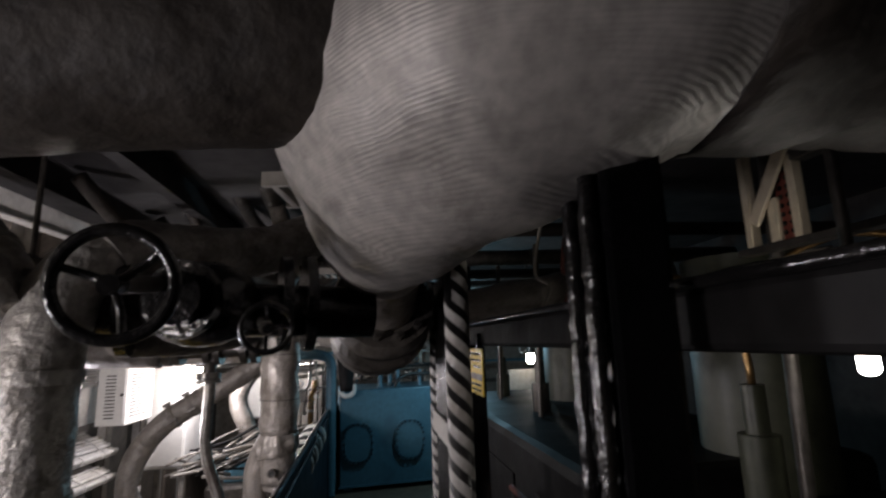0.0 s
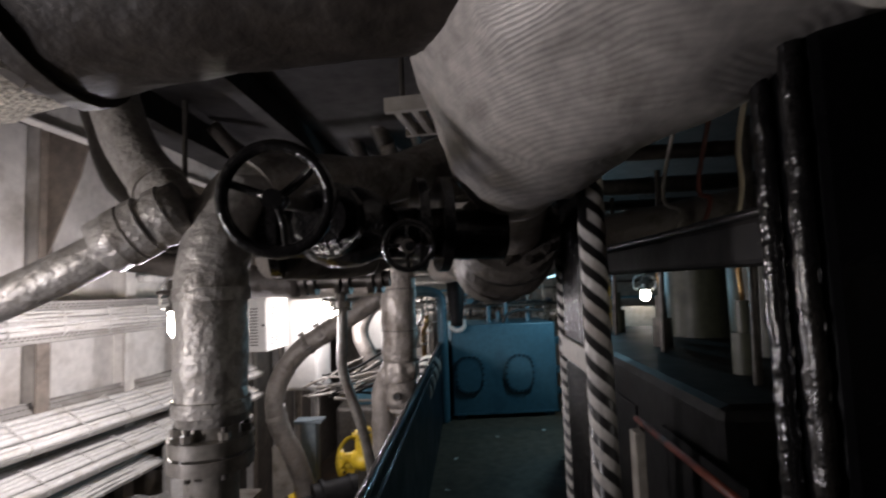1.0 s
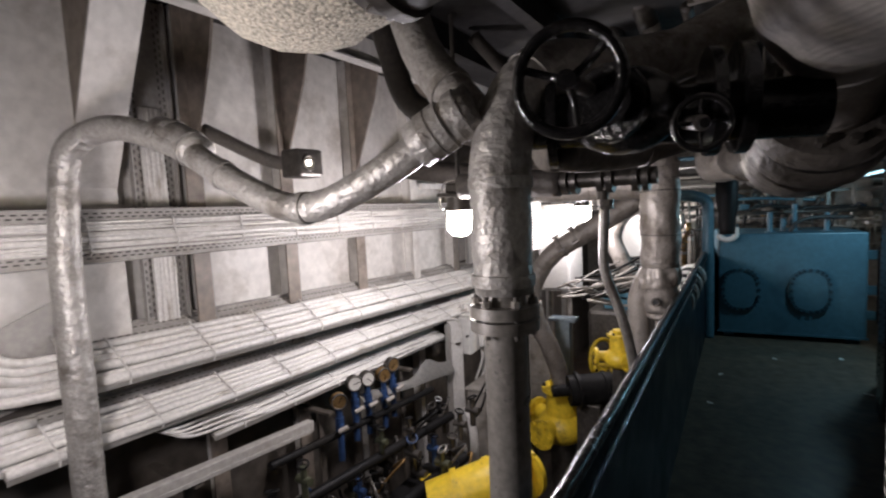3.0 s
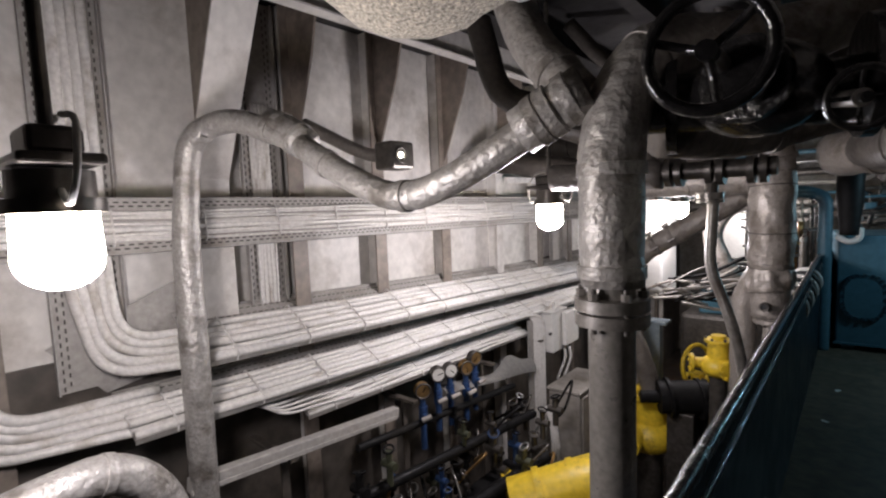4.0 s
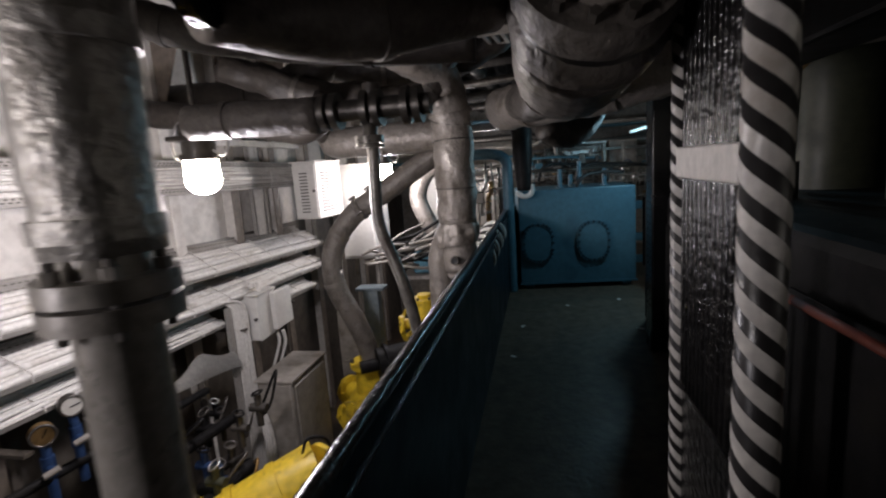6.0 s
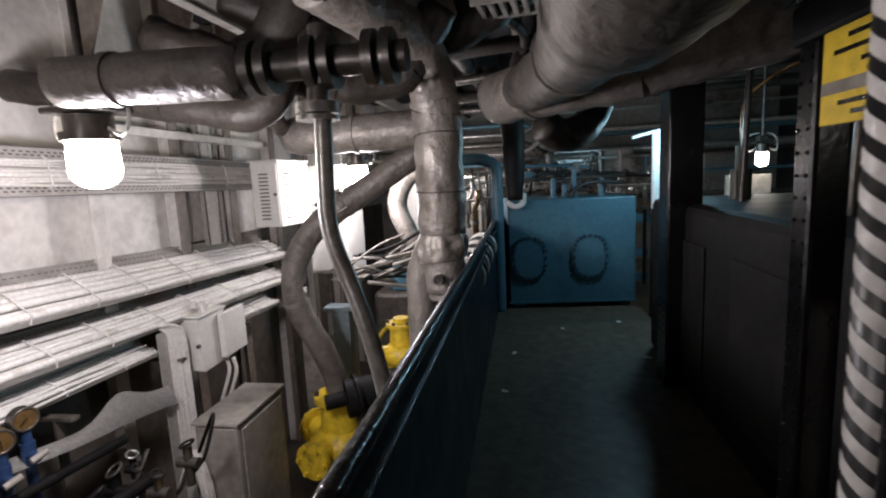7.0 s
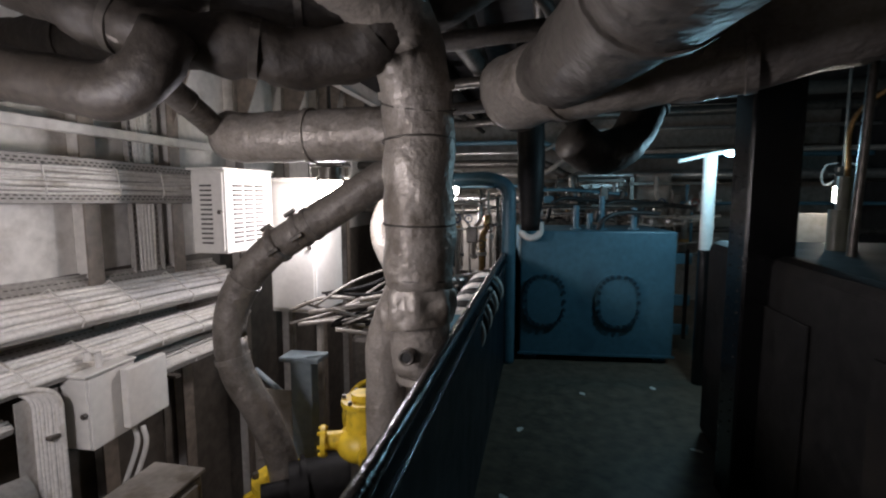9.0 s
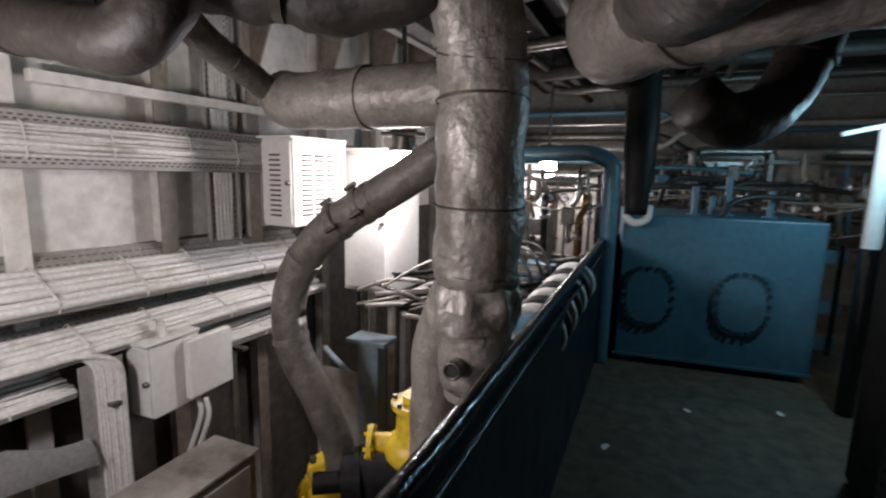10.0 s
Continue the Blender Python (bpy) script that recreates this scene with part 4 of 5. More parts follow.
# ---- yellow pumps ----
def pump(at, rz, s, label):
    p = thing("yellow_pump", label, "pump", at, "yellow pumps", rz=rz)
    bm = rod(B(), (0, 0, -0.05 * s), (0, 0, 0.20 * s), 0.10 * s, 0.085 * s, 22)
    ball(bm, (0, 0, -0.02 * s), 0.15 * s, 16, (1, 1, 0.7))
    part("casing", bm, YELLOW, p, smooth=50)
    part("top_cap", rod(rod(B(), (0, 0, 0.20 * s), (0, 0, 0.225 * s), 0.115 * s), (0, 0, 0.225 * s), (0, 0, 0.26 * s), 0.06 * s), YELLOW, p, smooth=40)
    for k in range(6):
        a = math.pi * k / 3
        part("bolt", rod(B(), (0.10 * s * math.cos(a), 0.10 * s * math.sin(a), 0.20 * s), (0.10 * s * math.cos(a), 0.10 * s * math.sin(a), 0.245 * s), 0.012 * s, seg=6), DULL, p)
    for a in (0, 130, 235):
        d = Vector((math.cos(radians(a)), math.sin(radians(a)), 0)) * s
        f = part("branch", rod(rod(B(), d * 0.08, d * 0.22, 0.05 * s), d * 0.20, d * 0.225, 0.085 * s), YELLOW, p, smooth=40)
        for k in range(6):
            b = math.pi * k / 3
            o = Vector((-d.y, d.x, 0)).normalized() * math.cos(b) * 0.068 * s + Vector((0, 0, 1)) * math.sin(b) * 0.068 * s
            part("nut", rod(B(), d * 0.19 + o, d * 0.24 + o, 0.011 * s, seg=6), YELLOW, f)
    part("pedestal", rod(rod(B(), (0, 0, -1.1 - at[2]), (0, 0, -0.08 * s), 0.07 * s), (0, 0, -1.1 - at[2]), (0, 0, -1.05 - at[2]), 0.16 * s), DULL, p, smooth=40)
    return p


pump((-0.98, 4.20, -0.42), 20, 1.5, "yellow painted valve chest with bolted branches beside the wall")
pump((-0.40, 3.86, 0.36), 70, 0.8, "yellow painted pump head behind the lagged pipe")
pump((-0.80, 5.0, -0.40), 130, 1.1, "small yellow painted pump beside the walkway wall")
mt = thing("yellow_motor", "yellow painted drum-shaped motor in the pit", "motor", (-0.72, 2.55, -0.04))
part("drum", rod(B(), (-0.44, -0.22, -0.16), (0.02, 0.12, 0), 0.150, 0.165, seg=32), YELLOW, mt, smooth=40)
for k in (-0.32, -0.16):
    part("drum_band", rod(B(), (k, k * 0.74 + 0.105, k * 0.348 - 0.007), (k + 0.03, k * 0.74 + 0.127, k * 0.348 + 0.0034), 0.169, seg=32), YELLOW, mt, smooth=40)
for k in range(3):
    a = 0.6 + 2.1 * k
    part("cover_bolt", ball(B(), (0.036, 0.15 + 0.08 * math.cos(a) * 0.1, 0.10 * math.sin(a)), 0.018, 10), DULL, mt, smooth=180)
part("lifting_loop", tube(B(), spline([Vector((-0.02, 0.02, 0.16)), Vector((0.0, 0.05, 0.22)), Vector((0.06, 0.10, 0.20)), Vector((0.08, 0.14, 0.12))]), 0.008, 8), FLAT_BLACK, mt, smooth=180)
part("end_cap", rod(B(), (0.02, 0.12, 0), (0.032, 0.145, 0), 0.14, seg=28), YELLOW, mt, smooth=40)
part("shaft_boss", rod(B(), (0.03, 0.14, 0), (0.05, 0.19, 0), 0.05), DULL, mt, smooth=40)
part("bearer", box(B(), (-0.14, -0.14, -1.06), (0.06, 0.05, -0.13), 0.01), DULL, mt)
wh = thing("yellow_flywheel", "yellow guard hoop over a shaft", "guard", (-0.78, 4.92, -0.02))
part("hoop", ring(B(), (0, 0, 0), (0.9, -0.4, 0.1), 0.19, 0.02, 30, 8), YELLOW, wh, smooth=180)
part("strut", rod(B(), (0, 0, -0.19), (0, 0, -1.08), 0.02), DULL, wh)

# ---- machinery in the pit behind ----
eg = thing("auxiliary_engine", "dark oily auxiliary engine block in the pit", "engine", (-0.85, 5.2, -1.1))
part("block", box(B(), (-0.15, 0.0, 0), (0.75, 1.6, 1.5), 0.04), DULL, eg)
for i in range(5):
    part("head", box(B(), (0.0, 0.08 + i * 0.3, 1.5), (0.5, 0.30 + i * 0.3, 1.72), 0.02), DULL if i % 2 else BLUE, eg)
    part("injector_pipe", tube(B(), spline([Vector((0.1, 0.2 + i * 0.3, 1.72)), Vector((0.12, 0.15 + i * 0.3, 1.90)), Vector((0.4, 0.1 + i * 0.3, 1.92)), Vector((0.55, 0.1 + i * 0.3, 1.60))]), 0.012, 8), STEEL, eg, smooth=180)
part("silver_bend", tube(B(), fine(spline([Vector((0.50, -0.20, 2.62)), Vector((0.28, -0.18, 2.52)), Vector((0.17, -0.18, 2.30)), Vector((0.25, -0.18, 2.06)), Vector((0.36, -0.10, 1.80)), Vector((0.36, 0.02, 1.45))]), 0.04), 0.08, 18, 0.05), LAGGING, eg, smooth=180)
rnd = random.Random(9)
for i in range(24):
    a = Vector((-1.1 + rnd.uniform(0, 0.5), 4.5 + rnd.uniform(0, 0.3), rnd.uniform(0.62, 0.85)))
    b = a + Vector((rnd.uniform(0.35, 0.7), rnd.uniform(0.1, 0.5), rnd.uniform(-0.1, 0.22)))
    solo("loose_cable", tube(B(), spline([a, a.lerp(b, 0.5) + Vector((0, 0, rnd.uniform(-0.1, 0.05))), b]), rnd.choice((0.008, 0.011, 0.014)), 8), rnd.choice((DIRTY, DULL, FLAT_BLACK, DIRTY)), "tangled cable running over the auxiliary engine", "cable", "loose cables", smooth=180)

# ---- lamps ----
def bulkhead_lamp(at, power, label, r=0.07, bulb=None, color=(0.94, 0.893, 1.0)):
    l = thing("bulkhead_lamp", label, "lamp", at)
    part("base", rod(B(), (0, 0, 0.105), (0, 0, 0.16), r * 0.95, seg=20), DULL, l, smooth=40)
    part("base_plate", box(B(), (-r * 1.5, -r * 0.9, 0.165), (r * 1.5, r * 0.9, 0.185), 0.006), DULL, l)
    part("junction", box(B(), (-r * 0.9, -r * 0.6, 0.185), (r * 0.9, r * 0.6, 0.235), 0.01), DULL, l)
    part("collar", rod(B(), (0, 0, 0.085), (0, 0, 0.11), r * 1.15, seg=24), DULL, l, smooth=40)
    part("glass", ball(rod(B(), (0, 0, 0.0), (0, 0, 0.085), r, r * 0.95, 20), (0, 0, 0), r, 16, (1, 1, 0.8)), bulb or LAMP_WARM, l, "glowing glass globe", smooth=180)
    for s in (-1, 1):
        part("lead", tube(B(), spline([Vector((s * 0.05, 0, 0.13)), Vector((s * 0.11, 0, 0.10)), Vector((s * 0.13, 0.01, 0.16)), Vector((s * 0.10, 0.02, 0.24)), Vector((s * 0.02, 0.02, 0.26))]), 0.006, 8), CABLE, l, smooth=180)
    part("hanger", rod(B(), (0, 0, 0.15), (0, 0, 2.58 - at[2]), 0.012), DULL, l)
    lamp = bpy.data.lights.new("lamp_light", "POINT")
    lamp.energy, lamp.color, lamp.shadow_soft_size = power, color, r * 1.3
    o = new("lamp_light", lamp)
    o.location = (at[0], at[1], at[2] - r * 1.6)
    return l


bulkhead_lamp((-0.93, 2.40, 1.46), LAMP_A, "glowing bulkhead lamp hanging under the lagged pipe")
bulkhead_lamp((-0.86, 4.62, 1.42), LAMP_B, "glowing bulkhead lamp beside the louvred cabinet")
bulkhead_lamp((-0.78, 0.255, 1.49), LAMP_C, "glowing bulkhead lamp with looped leads beside the hull")
bulkhead_lamp((-0.55, 6.9, 1.42), LAMP_D, "glowing lamp far behind the auxiliary engine")
bulkhead_lamp((2.487, 5.99, 1.39), LAMP_E, "small glowing lamp in the dark machinery space", 0.05, LAMP_FAR)
bulkhead_lamp((1.55, 0.961, 1.582), LAMP_F, "small dim lamp hanging below the cream bracket", 0.019, LAMP_FAR)
tl = thing("tube_lamp", "cold white work lamp on a white pole beside the tank", "lamp", (1.54, 5.80, 0.0))
part("pole", rod(B(), (0, 0, 1.02), (0, 0, 1.70), 0.045, seg=20), WHITE, tl, "white painted pole", smooth=40)
part("lower_pole", rod(B(), (0, 0, 0.0), (0, 0, 1.02), 0.05, seg=20), BLACK, tl, "black lower pole", smooth=40)
part("arm", tube(B(), spline([Vector((-0.22, -0.02, 1.66)), Vector((0, 0, 1.71)), Vector((0.22, -0.05, 1.74))]), 0.014, 10), WHITE, tl, smooth=180)
part("tube", ball(B(), (0.14, -0.05, 1.71), 0.05, 14, (1.3, 0.8, 0.45)), LAMP_COLD, tl, "glowing cold white lens", smooth=180)
cold = bpy.data.lights.new("cold_light", "POINT")
cold.energy, cold.color, cold.shadow_soft_size = LAMP_COLD_W, (0.42, 0.78, 1.0), 0.06
new("cold_light", cold).location = (1.52, 5.42, 1.66)

# ---- dark main engine side ----
me = thing("main_engine_frame", "black oily main engine frame with bolted columns", "engine", (0, 0, 0))
part("top_beam", box(B(), (0.97, -1.2, 1.64), (1.12, 2.4, 1.73), 0.012), FLAT_BLACK, me)
part("beam_lip", tube(B(), fine([Vector((0.965, -1.2, 1.735)), Vector((0.965, 2.4, 1.735))], 0.05), 0.010, 8, 0.25, 30), BLACK, me, smooth=180)
for x, y, w, top in ((0.875, 0.70, 0.05, 1.93), (1.0, 2.3, 0.04, 1.64), (1.30, 4.3, 0.10, 2.58), (1.10, -0.3, 0.05, 1.64)):
    c = part("column", box(B(), (x - w, y - w, 0), (x + w, y + w, top), 0.012), GLOSS, me)
    for i in range(26):
        z = 0.35 + i * 0.05
        for s in (-0.5, 0.5):
            part("rivet", ball(B(), (x - w - 0.001, y + s * w, z), 0.0045, 8), BLACK, c, smooth=180)
for y in (0.664, 0.722):
    part("conduit", tube(B(), fine([Vector((0.812, y, 0.3)), Vector((0.812, y, 1.90))], 0.012), 0.012, 10, 0.35, 70), BLACK, me, "lumpy black painted conduit", smooth=180)
part("casing", box(B(), (1.30, 1.9, 0.0), (2.6, 5.0, 1.16), 0.05), FLAT_BLACK, me, "black oily casing")
part("casing", box(B(), (1.45, -1.6, 0.0), (2.6, 1.85, 1.05), 0.05), FLAT_BLACK, me, "black oily casing")
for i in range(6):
    part("crank_door", box(B(), (1.44 if i < 3 else 1.288, -1.4 + i * 1.05, 0.2), (1.45 if i < 3 else 1.30, -0.7 + i * 1.05, 0.68 if i < 3 else 0.95), 0.005), FLAT_BLACK, me)
for i in range(6):
    y = -0.9 + i * 1.0
    part("cylinder", rod(B(), (2.25, y, 0.9), (2.25, y, 2.0), 0.26, seg=28), GREEN, me, smooth=40)
    part("fuel_pump", rod(rod(B(), (1.72, y + 0.4, 1.0), (1.72, y + 0.4, 1.35), 0.06), (1.72, y + 0.4, 1.35), (1.72, y + 0.4, 1.5), 0.035), (GREEN, DULL, GREEN)[i % 3], me, smooth=40)
    part("fuel_pipe", tube(B(), spline([Vector((1.72, y + 0.4, 1.5)), Vector((1.74, y + 0.4, 1.78)), Vector((1.95, y + 0.25, 1.95)), Vector((2.15, y + 0.1, 1.9))]), 0.012, 8), BRASS, me, smooth=180)
    part("push_rod", rod(B(), (1.62, y + 0.15, 1.0), (1.66, y + 0.15, 2.3), 0.018), DULL, me, smooth=40)
hr = thing("hand_rail", "thin worn steel hand rail beside the engine casing", "hand rail", (0, 0, 0))
part("rail", tube(B(), [Vector((1.18, 2.45, 0.98)), Vector((1.18, 1.2, 0.98))], 0.014, 10), RUST, hr, smooth=180)
for y in (1.25, 2.4):
    part("post", rod(B(), (1.18, y, 0), (1.18, y, 0.985), 0.014), DULL, hr, smooth=40)
for k, (y, z) in enumerate(((1.55, 2.05), (1.75, 2.1), (2.0, 2.0), (2.3, 2.02))):
    solo("hanging_wire", tube(B(), spline([Vector((1.3, y, 1.74)), Vector((1.31 + 0.02 * k, y - 0.03, 1.9)), Vector((1.33, y - 0.10 + 0.05 * k, z)), Vector((1.40, y - 0.2, 2.59))]), 0.009, 8), (DIRTY, CREAM, RUST, DIRTY)[k], "stray wire hanging from the deckhead to the black beam", "wire", "hanging wires", smooth=180)

br = thing("cream_bracket", "cream painted lattice bracket hanging from the deckhead", "bracket", (1.6, 1.10, 1.90))
for y, z0, z1, w in ((0.185, 0.0, 0.27, 0.012), (0.095, 0.0, 0.12, 0.016), (0.025, 0.0, 0.22, 0.012)):
    part("post", box(B(), (0, y - w, z0), (0.03, y + w, z1), 0.003), CREAM, br)
part("brace", box(B(), (-0.012, -0.020, 0), (0.0, 0.020, 0.28), 0.004, pose(-0.004, 0.15, 0.06, 35, 0, 0)), CREAM, br)
pl = part("perforated_plate", box(B(), (0.012, 0.030, 0.0), (0.018, 0.085, 0.24)), RUST, br)
for i in range(9):
    for k in range(2):
        part("hole", rod(B(), (0.009, 0.046 + 0.024 * k, 0.02 + 0.024 * i), (0.0115, 0.046 + 0.024 * k, 0.02 + 0.024 * i), 0.007, seg=10), BLACK, pl)
part("top_plate", box(B(), (-0.02, -0.22, 0.19), (0.03, 0.0, 0.25), 0.006), DULL, br)
part("bottom_rail", box(B(), (0.0, -0.30, -0.02), (0.05, 0.24, 0.0), 0.004), DULL, br)
for y in (-0.2, 0.185):
    part("hanger", rod(B(), (0.02, y, 0.2), (0.02, y, 0.69), 0.01), DULL, br)
part("stay", rod(B(), (0.02, -0.2, -0.01), (0.02, -0.2, 0.2), 0.01), DULL, br)

# ---- vent grating, ducts at the deckhead ----
gr = thing("ceiling_grating", "grimy slatted grating under the deckhead", "grating", (0.25, 1.42, 2.10), rz=-8)
for x in (0.0, 0.33):
    part("hanger", rod(B(), (x, 0.1, 0.03), (x, 0.1, 0.47), 0.008), DULL, gr)
for i in range(7):
    part("slat", box(B(), (0.05 * i, 0, 0), (0.05 * i + 0.022, 0.20, 0.03), 0.003), DIRTY, gr)
part("frame", box(box(B(), (-0.02, -0.02, 0), (0.35, 0.0, 0.04)), (-0.02, 0.2, 0), (0.35, 0.22, 0.04)), DIRTY, gr)
copy_thing(gr, pose(0.16, 3.35, 2.12, 0, 0, -6))
sp = thing("spot_housing", "grey rectangular lamp housing on a bracket", "lamp", (-1.53, 1.80, 1.82))
part("housing", box(B(), (-0.03, -0.065, -0.07), (0.10, 0.10, 0.07), 0.016), DULL, sp)
part("bezel", ring(B(), (0.10, 0.0, 0.0), (1, 0, 0), 0.036, 0.008, 24, 8), DULL, sp, smooth=180)
part("lens", ball(B(), (0.10, 0.0, 0.0), 0.014, 10, (0.5, 1, 1)), LAMP_FAR, sp, "small lit lens", smooth=180)
part("arm", tube(B(), spline([Vector((-0.02, 0, 0)), Vector((-0.15, -0.06, 0.04)), Vector((-0.42, -0.2, 0.2))]), 0.035, 12), LAG_DARK, sp, smooth=180)
hn = thing("hanging_hose", "black rubber hose hanging above the tank", "hose", (0.27, 5.75, 1.2))
part("hose", tube(B(), fine([Vector((0, 0, -0.05)), Vector((0.0, 0, 0.5)), Vector((-0.03, 0, 1.40))], 0.05), [0.07, 0.10, 0.105, 0.10, 0.10], 18, 0.06), FLAT_BLACK, hn, smooth=180)

# ---- flakes on the deck ----
rnd = random.Random(2)
for x, y in ((0.248, 4.79), (0.664, 5.42), (1.22, 4.72), (1.18, 5.62), (0.2, 4.1)):
    bm = bmesh.new()
    vs = [bm.verts.new((0.035 * rnd.uniform(0.6, 1.2) * math.cos(a), 0.02 * rnd.uniform(0.6, 1.2) * math.sin(a), 0.004 + rnd.uniform(0, 0.006))) for a in (0.2, 1.3, 2.4, 3.4, 4.3, 5.4)]
    bm.faces.new(vs)
    o = solo("paint_flake", bm, FLAKE, "pale paint flake lying on the dark deck", "debris", "flakes on the deck")
    o.location = (x, y, 0)
    o.rotation_euler.z = rnd.uniform(0, 3)

# ---- clutter under the deckhead and beyond the tank ----
rnd = random.Random(12)
for i in range(7):
    x = -0.55 + i * 0.23
    z = 2.30 + 0.10 * ((i * 5) % 3)
    r = (0.03, 0.045, 0.06)[i % 3]
    pipe("deckhead_pipe", [(x, 3.0, z + 0.25), (x + 0.05, 3.3 + 0.2 * (i % 4), z), (x + (0.25 if i % 2 else -0.05), 4.2 + 0.3 * (i % 3), z - 0.08), (x + 0.1, 8.8, z)], r, (BROWN, DULL, BROWN)[i % 3], "dark pipe running under the deckhead", 0.2, (0.2, 0.45, 0.7), 0.03, 12)
for i in range(6):
    y = 2.7 + i * 0.95
    pipe("deckhead_cross_pipe", [(-0.95, y, 2.55), (-0.7, y + 0.1, 2.22), (0.3, y - 0.1, 2.24), (3.5, y, 2.3)], (0.04, 0.06, 0.05)[i % 3], (BROWN, DULL)[i % 2], "dark pipe crossing under the deckhead", 0.2, (0.3, 0.6), 0.04, 12)
# pipes above the lamp: its shaded upper side is put into their colour
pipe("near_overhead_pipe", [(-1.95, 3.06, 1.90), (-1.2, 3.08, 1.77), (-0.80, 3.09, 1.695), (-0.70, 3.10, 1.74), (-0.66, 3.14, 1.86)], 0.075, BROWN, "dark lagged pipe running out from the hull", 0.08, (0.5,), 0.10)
pipe("sagging_dark_pipe", [(-1.12, 2.0, 2.58), (-1.0, 2.05, 2.06), (-0.70, 2.12, 1.95), (-0.38, 2.15, 1.89), (-0.01, 2.17, 1.84), (0.26, 2.18, 1.83)], 0.062, BROWN, "dark lagged pipe above the bulkhead lamp", 0.12, (0.45, 0.8), 0.06)
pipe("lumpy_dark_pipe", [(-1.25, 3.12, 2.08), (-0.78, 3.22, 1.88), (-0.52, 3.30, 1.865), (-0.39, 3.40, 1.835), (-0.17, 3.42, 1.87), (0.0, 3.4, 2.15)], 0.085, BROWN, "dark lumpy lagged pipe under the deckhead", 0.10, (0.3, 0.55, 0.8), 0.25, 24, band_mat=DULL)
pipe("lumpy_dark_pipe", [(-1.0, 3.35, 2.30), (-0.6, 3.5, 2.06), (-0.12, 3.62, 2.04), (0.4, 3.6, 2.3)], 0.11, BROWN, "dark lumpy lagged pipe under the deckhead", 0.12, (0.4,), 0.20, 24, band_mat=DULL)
pipe("hull_side_pipe", [(-1.95, 3.55, 1.99), (-1.2, 3.46, 1.95), (-0.85, 3.40, 2.02), (-0.6, 3.36, 2.4)], 0.115, BROWN, "thick dark lagged pipe leading in from the hull", 0.15, (0.5,), 0.10, 24)
pipe("slanting_pipe", [(-0.84, 3.16, 1.90), (-0.913, 3.40, 1.80), (-1.03, 3.88, 1.685)], 0.048, LAG_DARK, "dark slanting pipe joining the cross pipe", 0.1, (0.5,), 0.06)
pipe("bright_branch_pipe", [(0.02, 3.45, 2.12), (-0.02, 3.35, 2.3), (-0.06, 3.2, 2.55)], 0.05, LAGGING, "lagged branch rising to the deckhead", 0.1, (0.2,), 0.05)
for k in range(7):
    y, z = 7.6 + 0.12 * k, 1.25 + 0.14 * k
    pipe("far_pipe", [(-2.0, y, z), (0.4, y, z), (0.7, y, z + (0.25 if k % 2 else -0.2)), (4.0, y, z + (0.25 if k % 2 else -0.2))], (0.03, 0.05, 0.02)[k % 3], (DULL, STEEL, BLUE, DIRTY)[k % 4], "pipe crossing behind the blue tank", 0.15, (0.3, 0.7), 0.0, 12)
for k, (x, z, w, h, m) in enumerate(((-1.2, 0.7, 0.5, 0.8, WHITE), (0.15, 1.2, 0.22, 0.35, DIRTY), (0.75, 1.4, 0.5, 0.2, STEEL), (1.35, 1.35, 0.35, 0.3, DIRTY), (-0.55, 0.5, 0.4, 0.7, DIRTY), (-0.28, 1.05, 0.16, 0.4, DIRTY))):
    c = thing("far_box", "grimy box fixed among pipes behind the tank", "equipment box", (x, 7.35 + 0.05 * k, z), "boxes behind the tank")
    part("body", box(B(), (0, 0, 0), (w, 0.2, h), 0.012), m, c)
    part("lid", box(B(), (0.02, -0.015, 0.02), (w - 0.02, -0.001, h - 0.02), 0.006), m, c)
    part("support", rod(B(), (w / 2, 0.1, -1.1 - z if x < 0.1 else -z), (w / 2, 0.1, 0.0), 0.03), DULL, c)
ch = thing("ribbed_hose", "pale ribbed hose coiled behind the lagged column", "hose", (0.0, 4.35, 0.72))
for k in range(7):
    part("rib", ring(B(), (-0.05 + 0.012 * k, 0.09 * k, 0.02 * k), (0.1, 1, 0.15), 0.115 - 0.004 * k, 0.022, 22, 8), (WHITE, RUBBER)[k % 2], ch, smooth=180)
part("core", tube(B(), [Vector((-0.05, -0.05, 0)), Vector((0.03, 0.6, 0.13))], 0.095, 18), BLUE, ch, smooth=180)
part("support", rod(B(), (-0.02, 0.2, -1.8), (-0.02, 0.2, -0.05), 0.03), DULL, ch)
wb = thing("white_bend", "small white pipe bend at the corner of the tank", "pipe", (0.20, 6.05, 1.10))
part("bend", tube(B(), fine(spline([Vector((-0.02, -0.03, 0.02)), Vector((0.06, -0.04, -0.03)), Vector((0.14, -0.03, 0.0)), Vector((0.15, -0.02, 0.10))]), 0.02), 0.028, 12), WHITE, wb, smooth=180)
cp = thing("shaft_coupling", "black oily shaft coupling between the yellow pumps", "coupling", (-0.70, 4.12, -0.05))
bm = rod(B(), (-0.16, -0.08, 0), (0.16, 0.10, 0.02), 0.13, seg=26)
rod(bm, (-0.28, -0.15, 0), (0.28, 0.17, 0.02), 0.05, seg=16)
part("drum", bm, FLAT_BLACK, cp, smooth=40)
for k in (-0.1, 0.1):
    part("flange", rod(B(), (k, k * 0.56, 0.0), (k + 0.02, k * 0.56 + 0.012, 0.002), 0.16, seg=28), FLAT_BLACK, cp, smooth=40)
part("bearer", box(B(), (-0.1, -0.08, -1.05), (0.1, 0.08, -0.1), 0.01), DULL, cp)
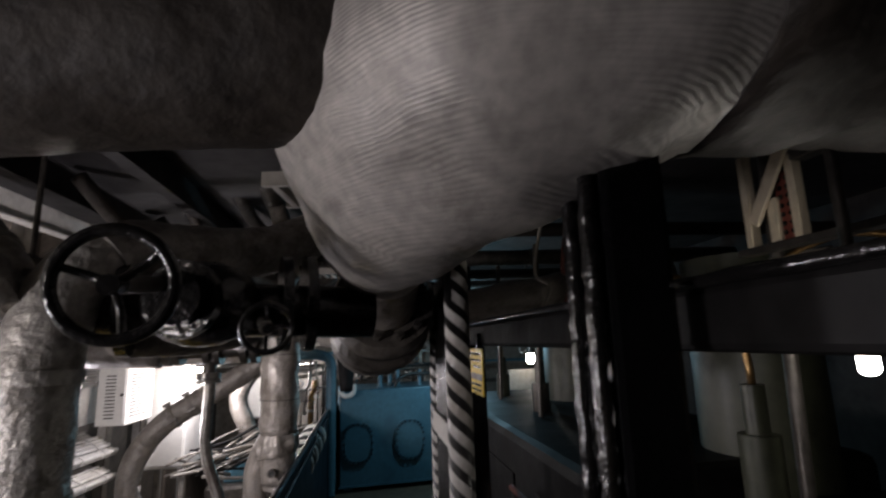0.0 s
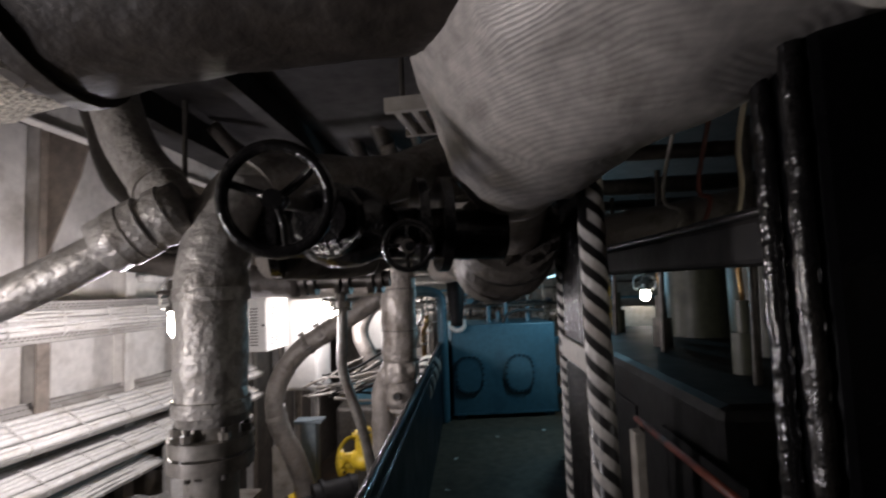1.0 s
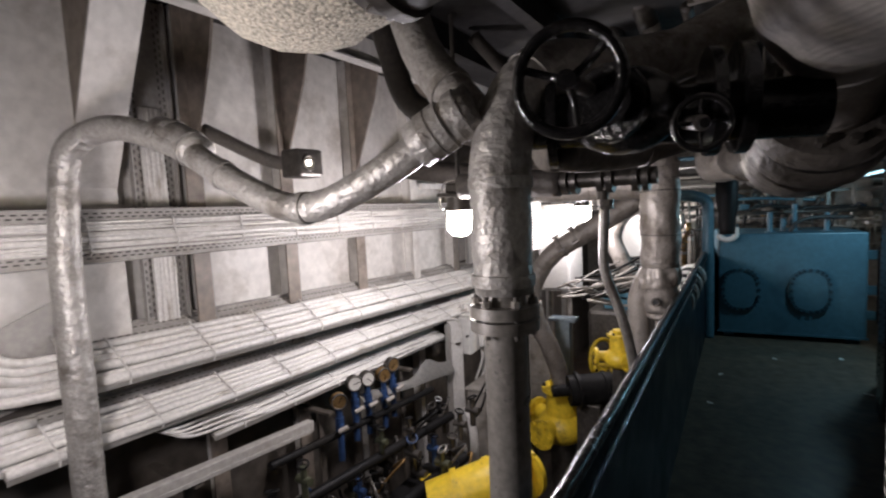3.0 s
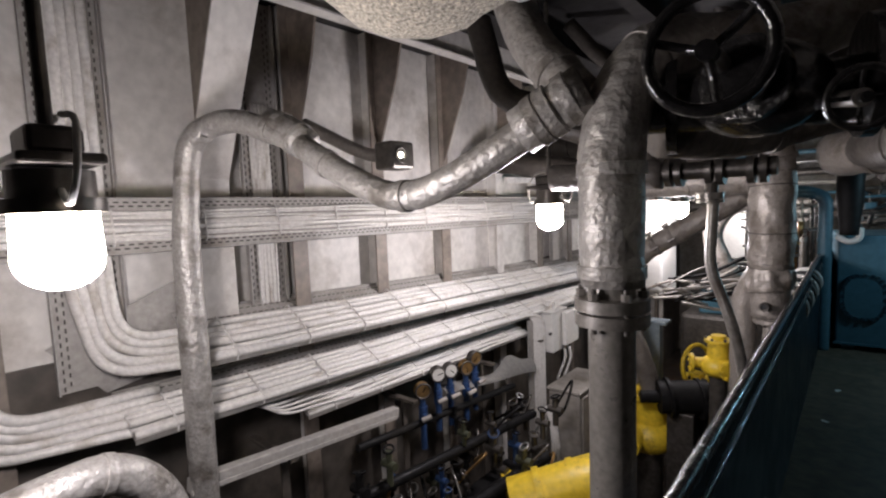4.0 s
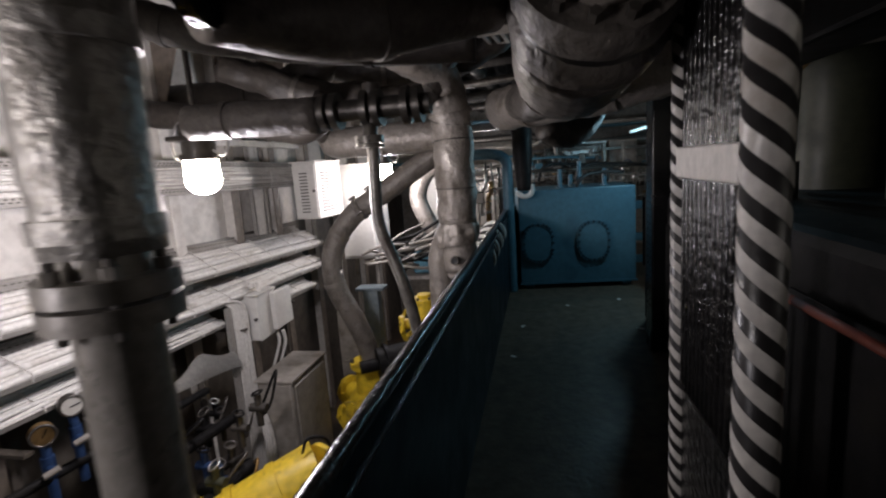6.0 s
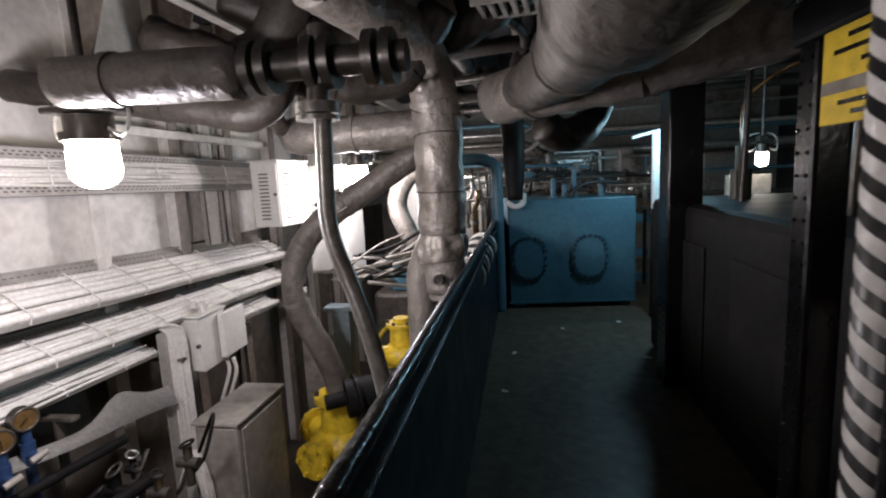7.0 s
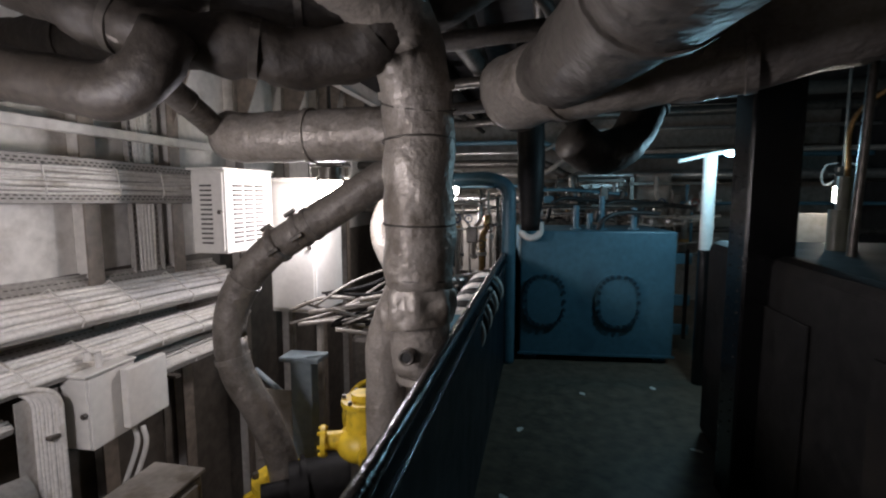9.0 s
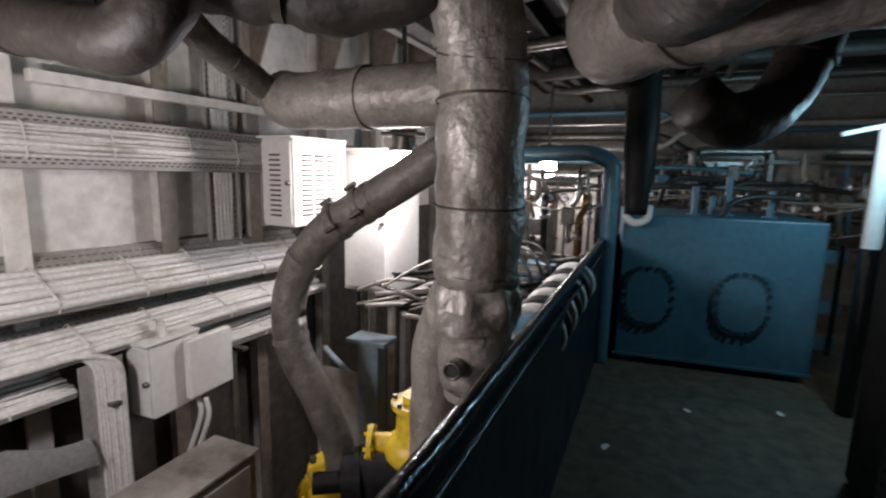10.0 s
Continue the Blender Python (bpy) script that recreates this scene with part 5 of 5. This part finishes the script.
sg = thing("yellow_sign", "worn yellow notice plate with unreadable lines on the black beam", "sign", (0.948, 1.94, 1.45))
part("plate", box(B(), (0, 0, 0), (0.006, 0.28, 0.18), 0.002), YELLOW, sg)
part("pale_strip", box(B(), (-0.002, 0.004, 0.058), (0.0, 0.276, 0.082)), DIRTY, sg)
for z, y1 in ((0.155, 0.20), (0.13, 0.24), (0.105, 0.16), (0.035, 0.22), (0.015, 0.18)):
    part("text_bar", box(B(), (-0.002, 0.03, z), (0.0, y1, z + 0.009)), BLACK, sg)
part("stay", box(B(), (0.006, 0.1, 0.12), (0.03, 0.14, 0.24)), BLACK, sg)
solo("pale_post", box(B(), (1.06, 2.10, 0.0), (1.10, 2.17, 1.02), 0.006), DIRTY, "pale worn timber post beside the hand rail", "post")
lp = thing("lit_panel", "grimy panel below the far lamp", "panel", (2.25, 6.15, 0.0))
part("face", box(B(), (0, 0, 0.95), (0.40, 0.03, 1.28), 0.006), DIRTY, lp)
part("leg", box(B(), (0.05, 0.0, 0.0), (0.09, 0.03, 0.95)), FLAT_BLACK, lp)
part("leg", box(B(), (0.31, 0.0, 0.0), (0.35, 0.03, 0.95)), FLAT_BLACK, lp)
cable_tray("short low tray of white cables behind the junction box", (-1.92, 0.55), (-1.68, 0.44), 3.95, 4.75, -0.03, 7, 0.013, 4.2, 0.004, 0.05)
pb = thing("pale_blue_stand", "pale blue steel stand behind the S-bend pipe", "stand", (-1.22, 4.62, -1.1))
part("upright", box(B(), (0.06, 0, 0), (0.20, 0.10, 1.50), 0.008), PALE, pb)
part("cap", box(B(), (0.0, -0.03, 1.50), (0.26, 0.13, 1.53), 0.006), PALE, pb)
part("side_plate", box(B(), (-0.22, 0.02, 0.2), (0.05, 0.035, 1.30), 0.004), DIRTY, pb)
part("brace", rod(B(), (0.06, 0.05, 1.2), (-0.20, 0.03, 1.42), 0.018), PALE, pb, smooth=40)
part("brace", rod(B(), (0.06, 0.05, 0.9), (-0.20, 0.03, 0.82), 0.018), DIRTY, pb, smooth=40)
yc = thing("yellow_cover", "yellow painted machine cover low in the pit", "machine cover", (-1.30, 2.50, -0.24))
part("cover", box(B(), (-0.11, -0.12, 0.0), (0.11, 0.12, 0.07), 0.02, pose(0, 0, 0, 0, 0, 20)), YELLOW, yc)
part("boss", rod(B(), (0.0, 0.0, 0.07), (0.0, 0.0, 0.10), 0.05, seg=20), YELLOW, yc, smooth=40)
part("pedestal", box(B(), (-0.08, -0.09, -0.80), (0.08, 0.09, 0.0), 0.01, pose(0, 0, 0, 0, 0, 20)), FLAT_BLACK, yc)

# ---- fittings beyond the engine and behind the tank ----
def fitting_rack(label, at, wide, high, count, seed, colours):
    """Upright and level pipes with small valves and boxes, fixed together on one back rail."""
    g = thing("pipe_rack", label, "pipe rack", at, "racks of pipes and valves")
    rnd = random.Random(seed)
    for z in (0.08 * high, 0.9 * high):
        part("rail", box(B(), (-0.04, 0.08, z), (wide + 0.04, 0.11, z + 0.035), 0.004), DULL, g)
    for s in (0.0, wide):
        part("post", box(B(), (s - 0.02, 0.111, -at[2] - (1.1 if at[0] < 0 else 0.0)), (s + 0.02, 0.14, high), 0.004), DULL, g)
    for i in range(count):
        x = wide * (i + 0.5) / count + rnd.uniform(-0.02, 0.02)
        r = rnd.choice((0.010, 0.014, 0.020, 0.028))
        z0, z1 = high * rnd.uniform(0.0, 0.25), high * rnd.uniform(0.7, 1.05)
        m = rnd.choice(colours)
        side = rnd.uniform(-0.10, 0.10)
        p = part("riser", tube(B(), corners([(x, 0.05, z0), (x, 0.05, z1 * 0.7), (x + side, 0.0, z1 * 0.8), (x + side, 0.0, z1)], 0.04, 4), r, 10), m, g, smooth=180)
        z = high * rnd.uniform(0.2, 0.6)
        part("union", rod(B(), (x, 0.05, z), (x, 0.05, z + 0.03), r * 1.7, seg=8), rnd.choice((DULL, BRASS, STEEL)), p, smooth=40)
        if i % 2:
            part("wheel", ring(B(), (x, -0.03, z + 0.10), (rnd.uniform(-0.3, 0.3), 1, 0.2), rnd.uniform(0.025, 0.045), 0.006, 16, 6), rnd.choice((DULL, RUST, STEEL, BLUE_VALVE)), p, smooth=180)
            part("stem", rod(B(), (x, 0.05, z + 0.10), (x, -0.035, z + 0.10), 0.008, seg=8), DULL, p)
    for i in range(count // 2):
        z = high * rnd.uniform(0.1, 0.95)
        part("level_pipe", tube(B(), spline([Vector((-0.05, 0.02, z)), Vector((wide * 0.4, -0.02, z + rnd.uniform(-0.08, 0.05))), Vector((wide + 0.05, 0.02, z + rnd.uniform(-0.05, 0.08)))]), rnd.choice((0.008, 0.012, 0.018)), 8), rnd.choice(colours), g, smooth=180)
    for i in range(max(2, count // 4)):
        x, z = wide * rnd.uniform(0.05, 0.8), high * rnd.uniform(0.2, 0.75)
        b = part("gear_box", box(B(), (x, -0.05, z), (x + rnd.uniform(0.06, 0.13), 0.03, z + rnd.uniform(0.07, 0.15)), 0.008), rnd.choice((DIRTY, WHITE, DULL, BLUE)), g)
    return g


fitting_rack("warm-lit rack of small pipes and valves beyond the auxiliary engine", (-0.62, 6.35, 0.62), 0.62, 0.86, 11, 21, (STEEL, DIRTY, DULL, DIRTY, BRASS))
fitting_rack("grimy rack of pipes and small boxes behind the tank", (0.30, 7.12, 1.10), 0.85, 0.50, 12, 22, (STEEL, DIRTY, DULL, BLUE))
fitting_rack("grimy rack of pipes and small boxes behind the tank", (1.25, 7.05, 0.75), 0.75, 0.85, 10, 23, (STEEL, DIRTY, DULL, BLUE, DIRTY))
for k, (x, z, w) in enumerate(((0.42, 1.30, 0.34), (0.86, 1.27, 0.42), (1.22, 1.25, 0.3))):
    pts = [Vector((x, 6.72, z - 0.10)), Vector((x + 0.08 * w, 6.70, z + 0.02)), Vector((x + 0.4 * w, 6.72, z + 0.09)), Vector((x + w, 6.85, z + 0.08)), Vector((x + w + 0.25, 7.0, z + 0.05))]
    solo("looped_hose", tube(B(), spline(pts), 0.020, 10), RUBBER, "black hose looping over the top of the tank", "hose", "hoses over the tank", smooth=180)
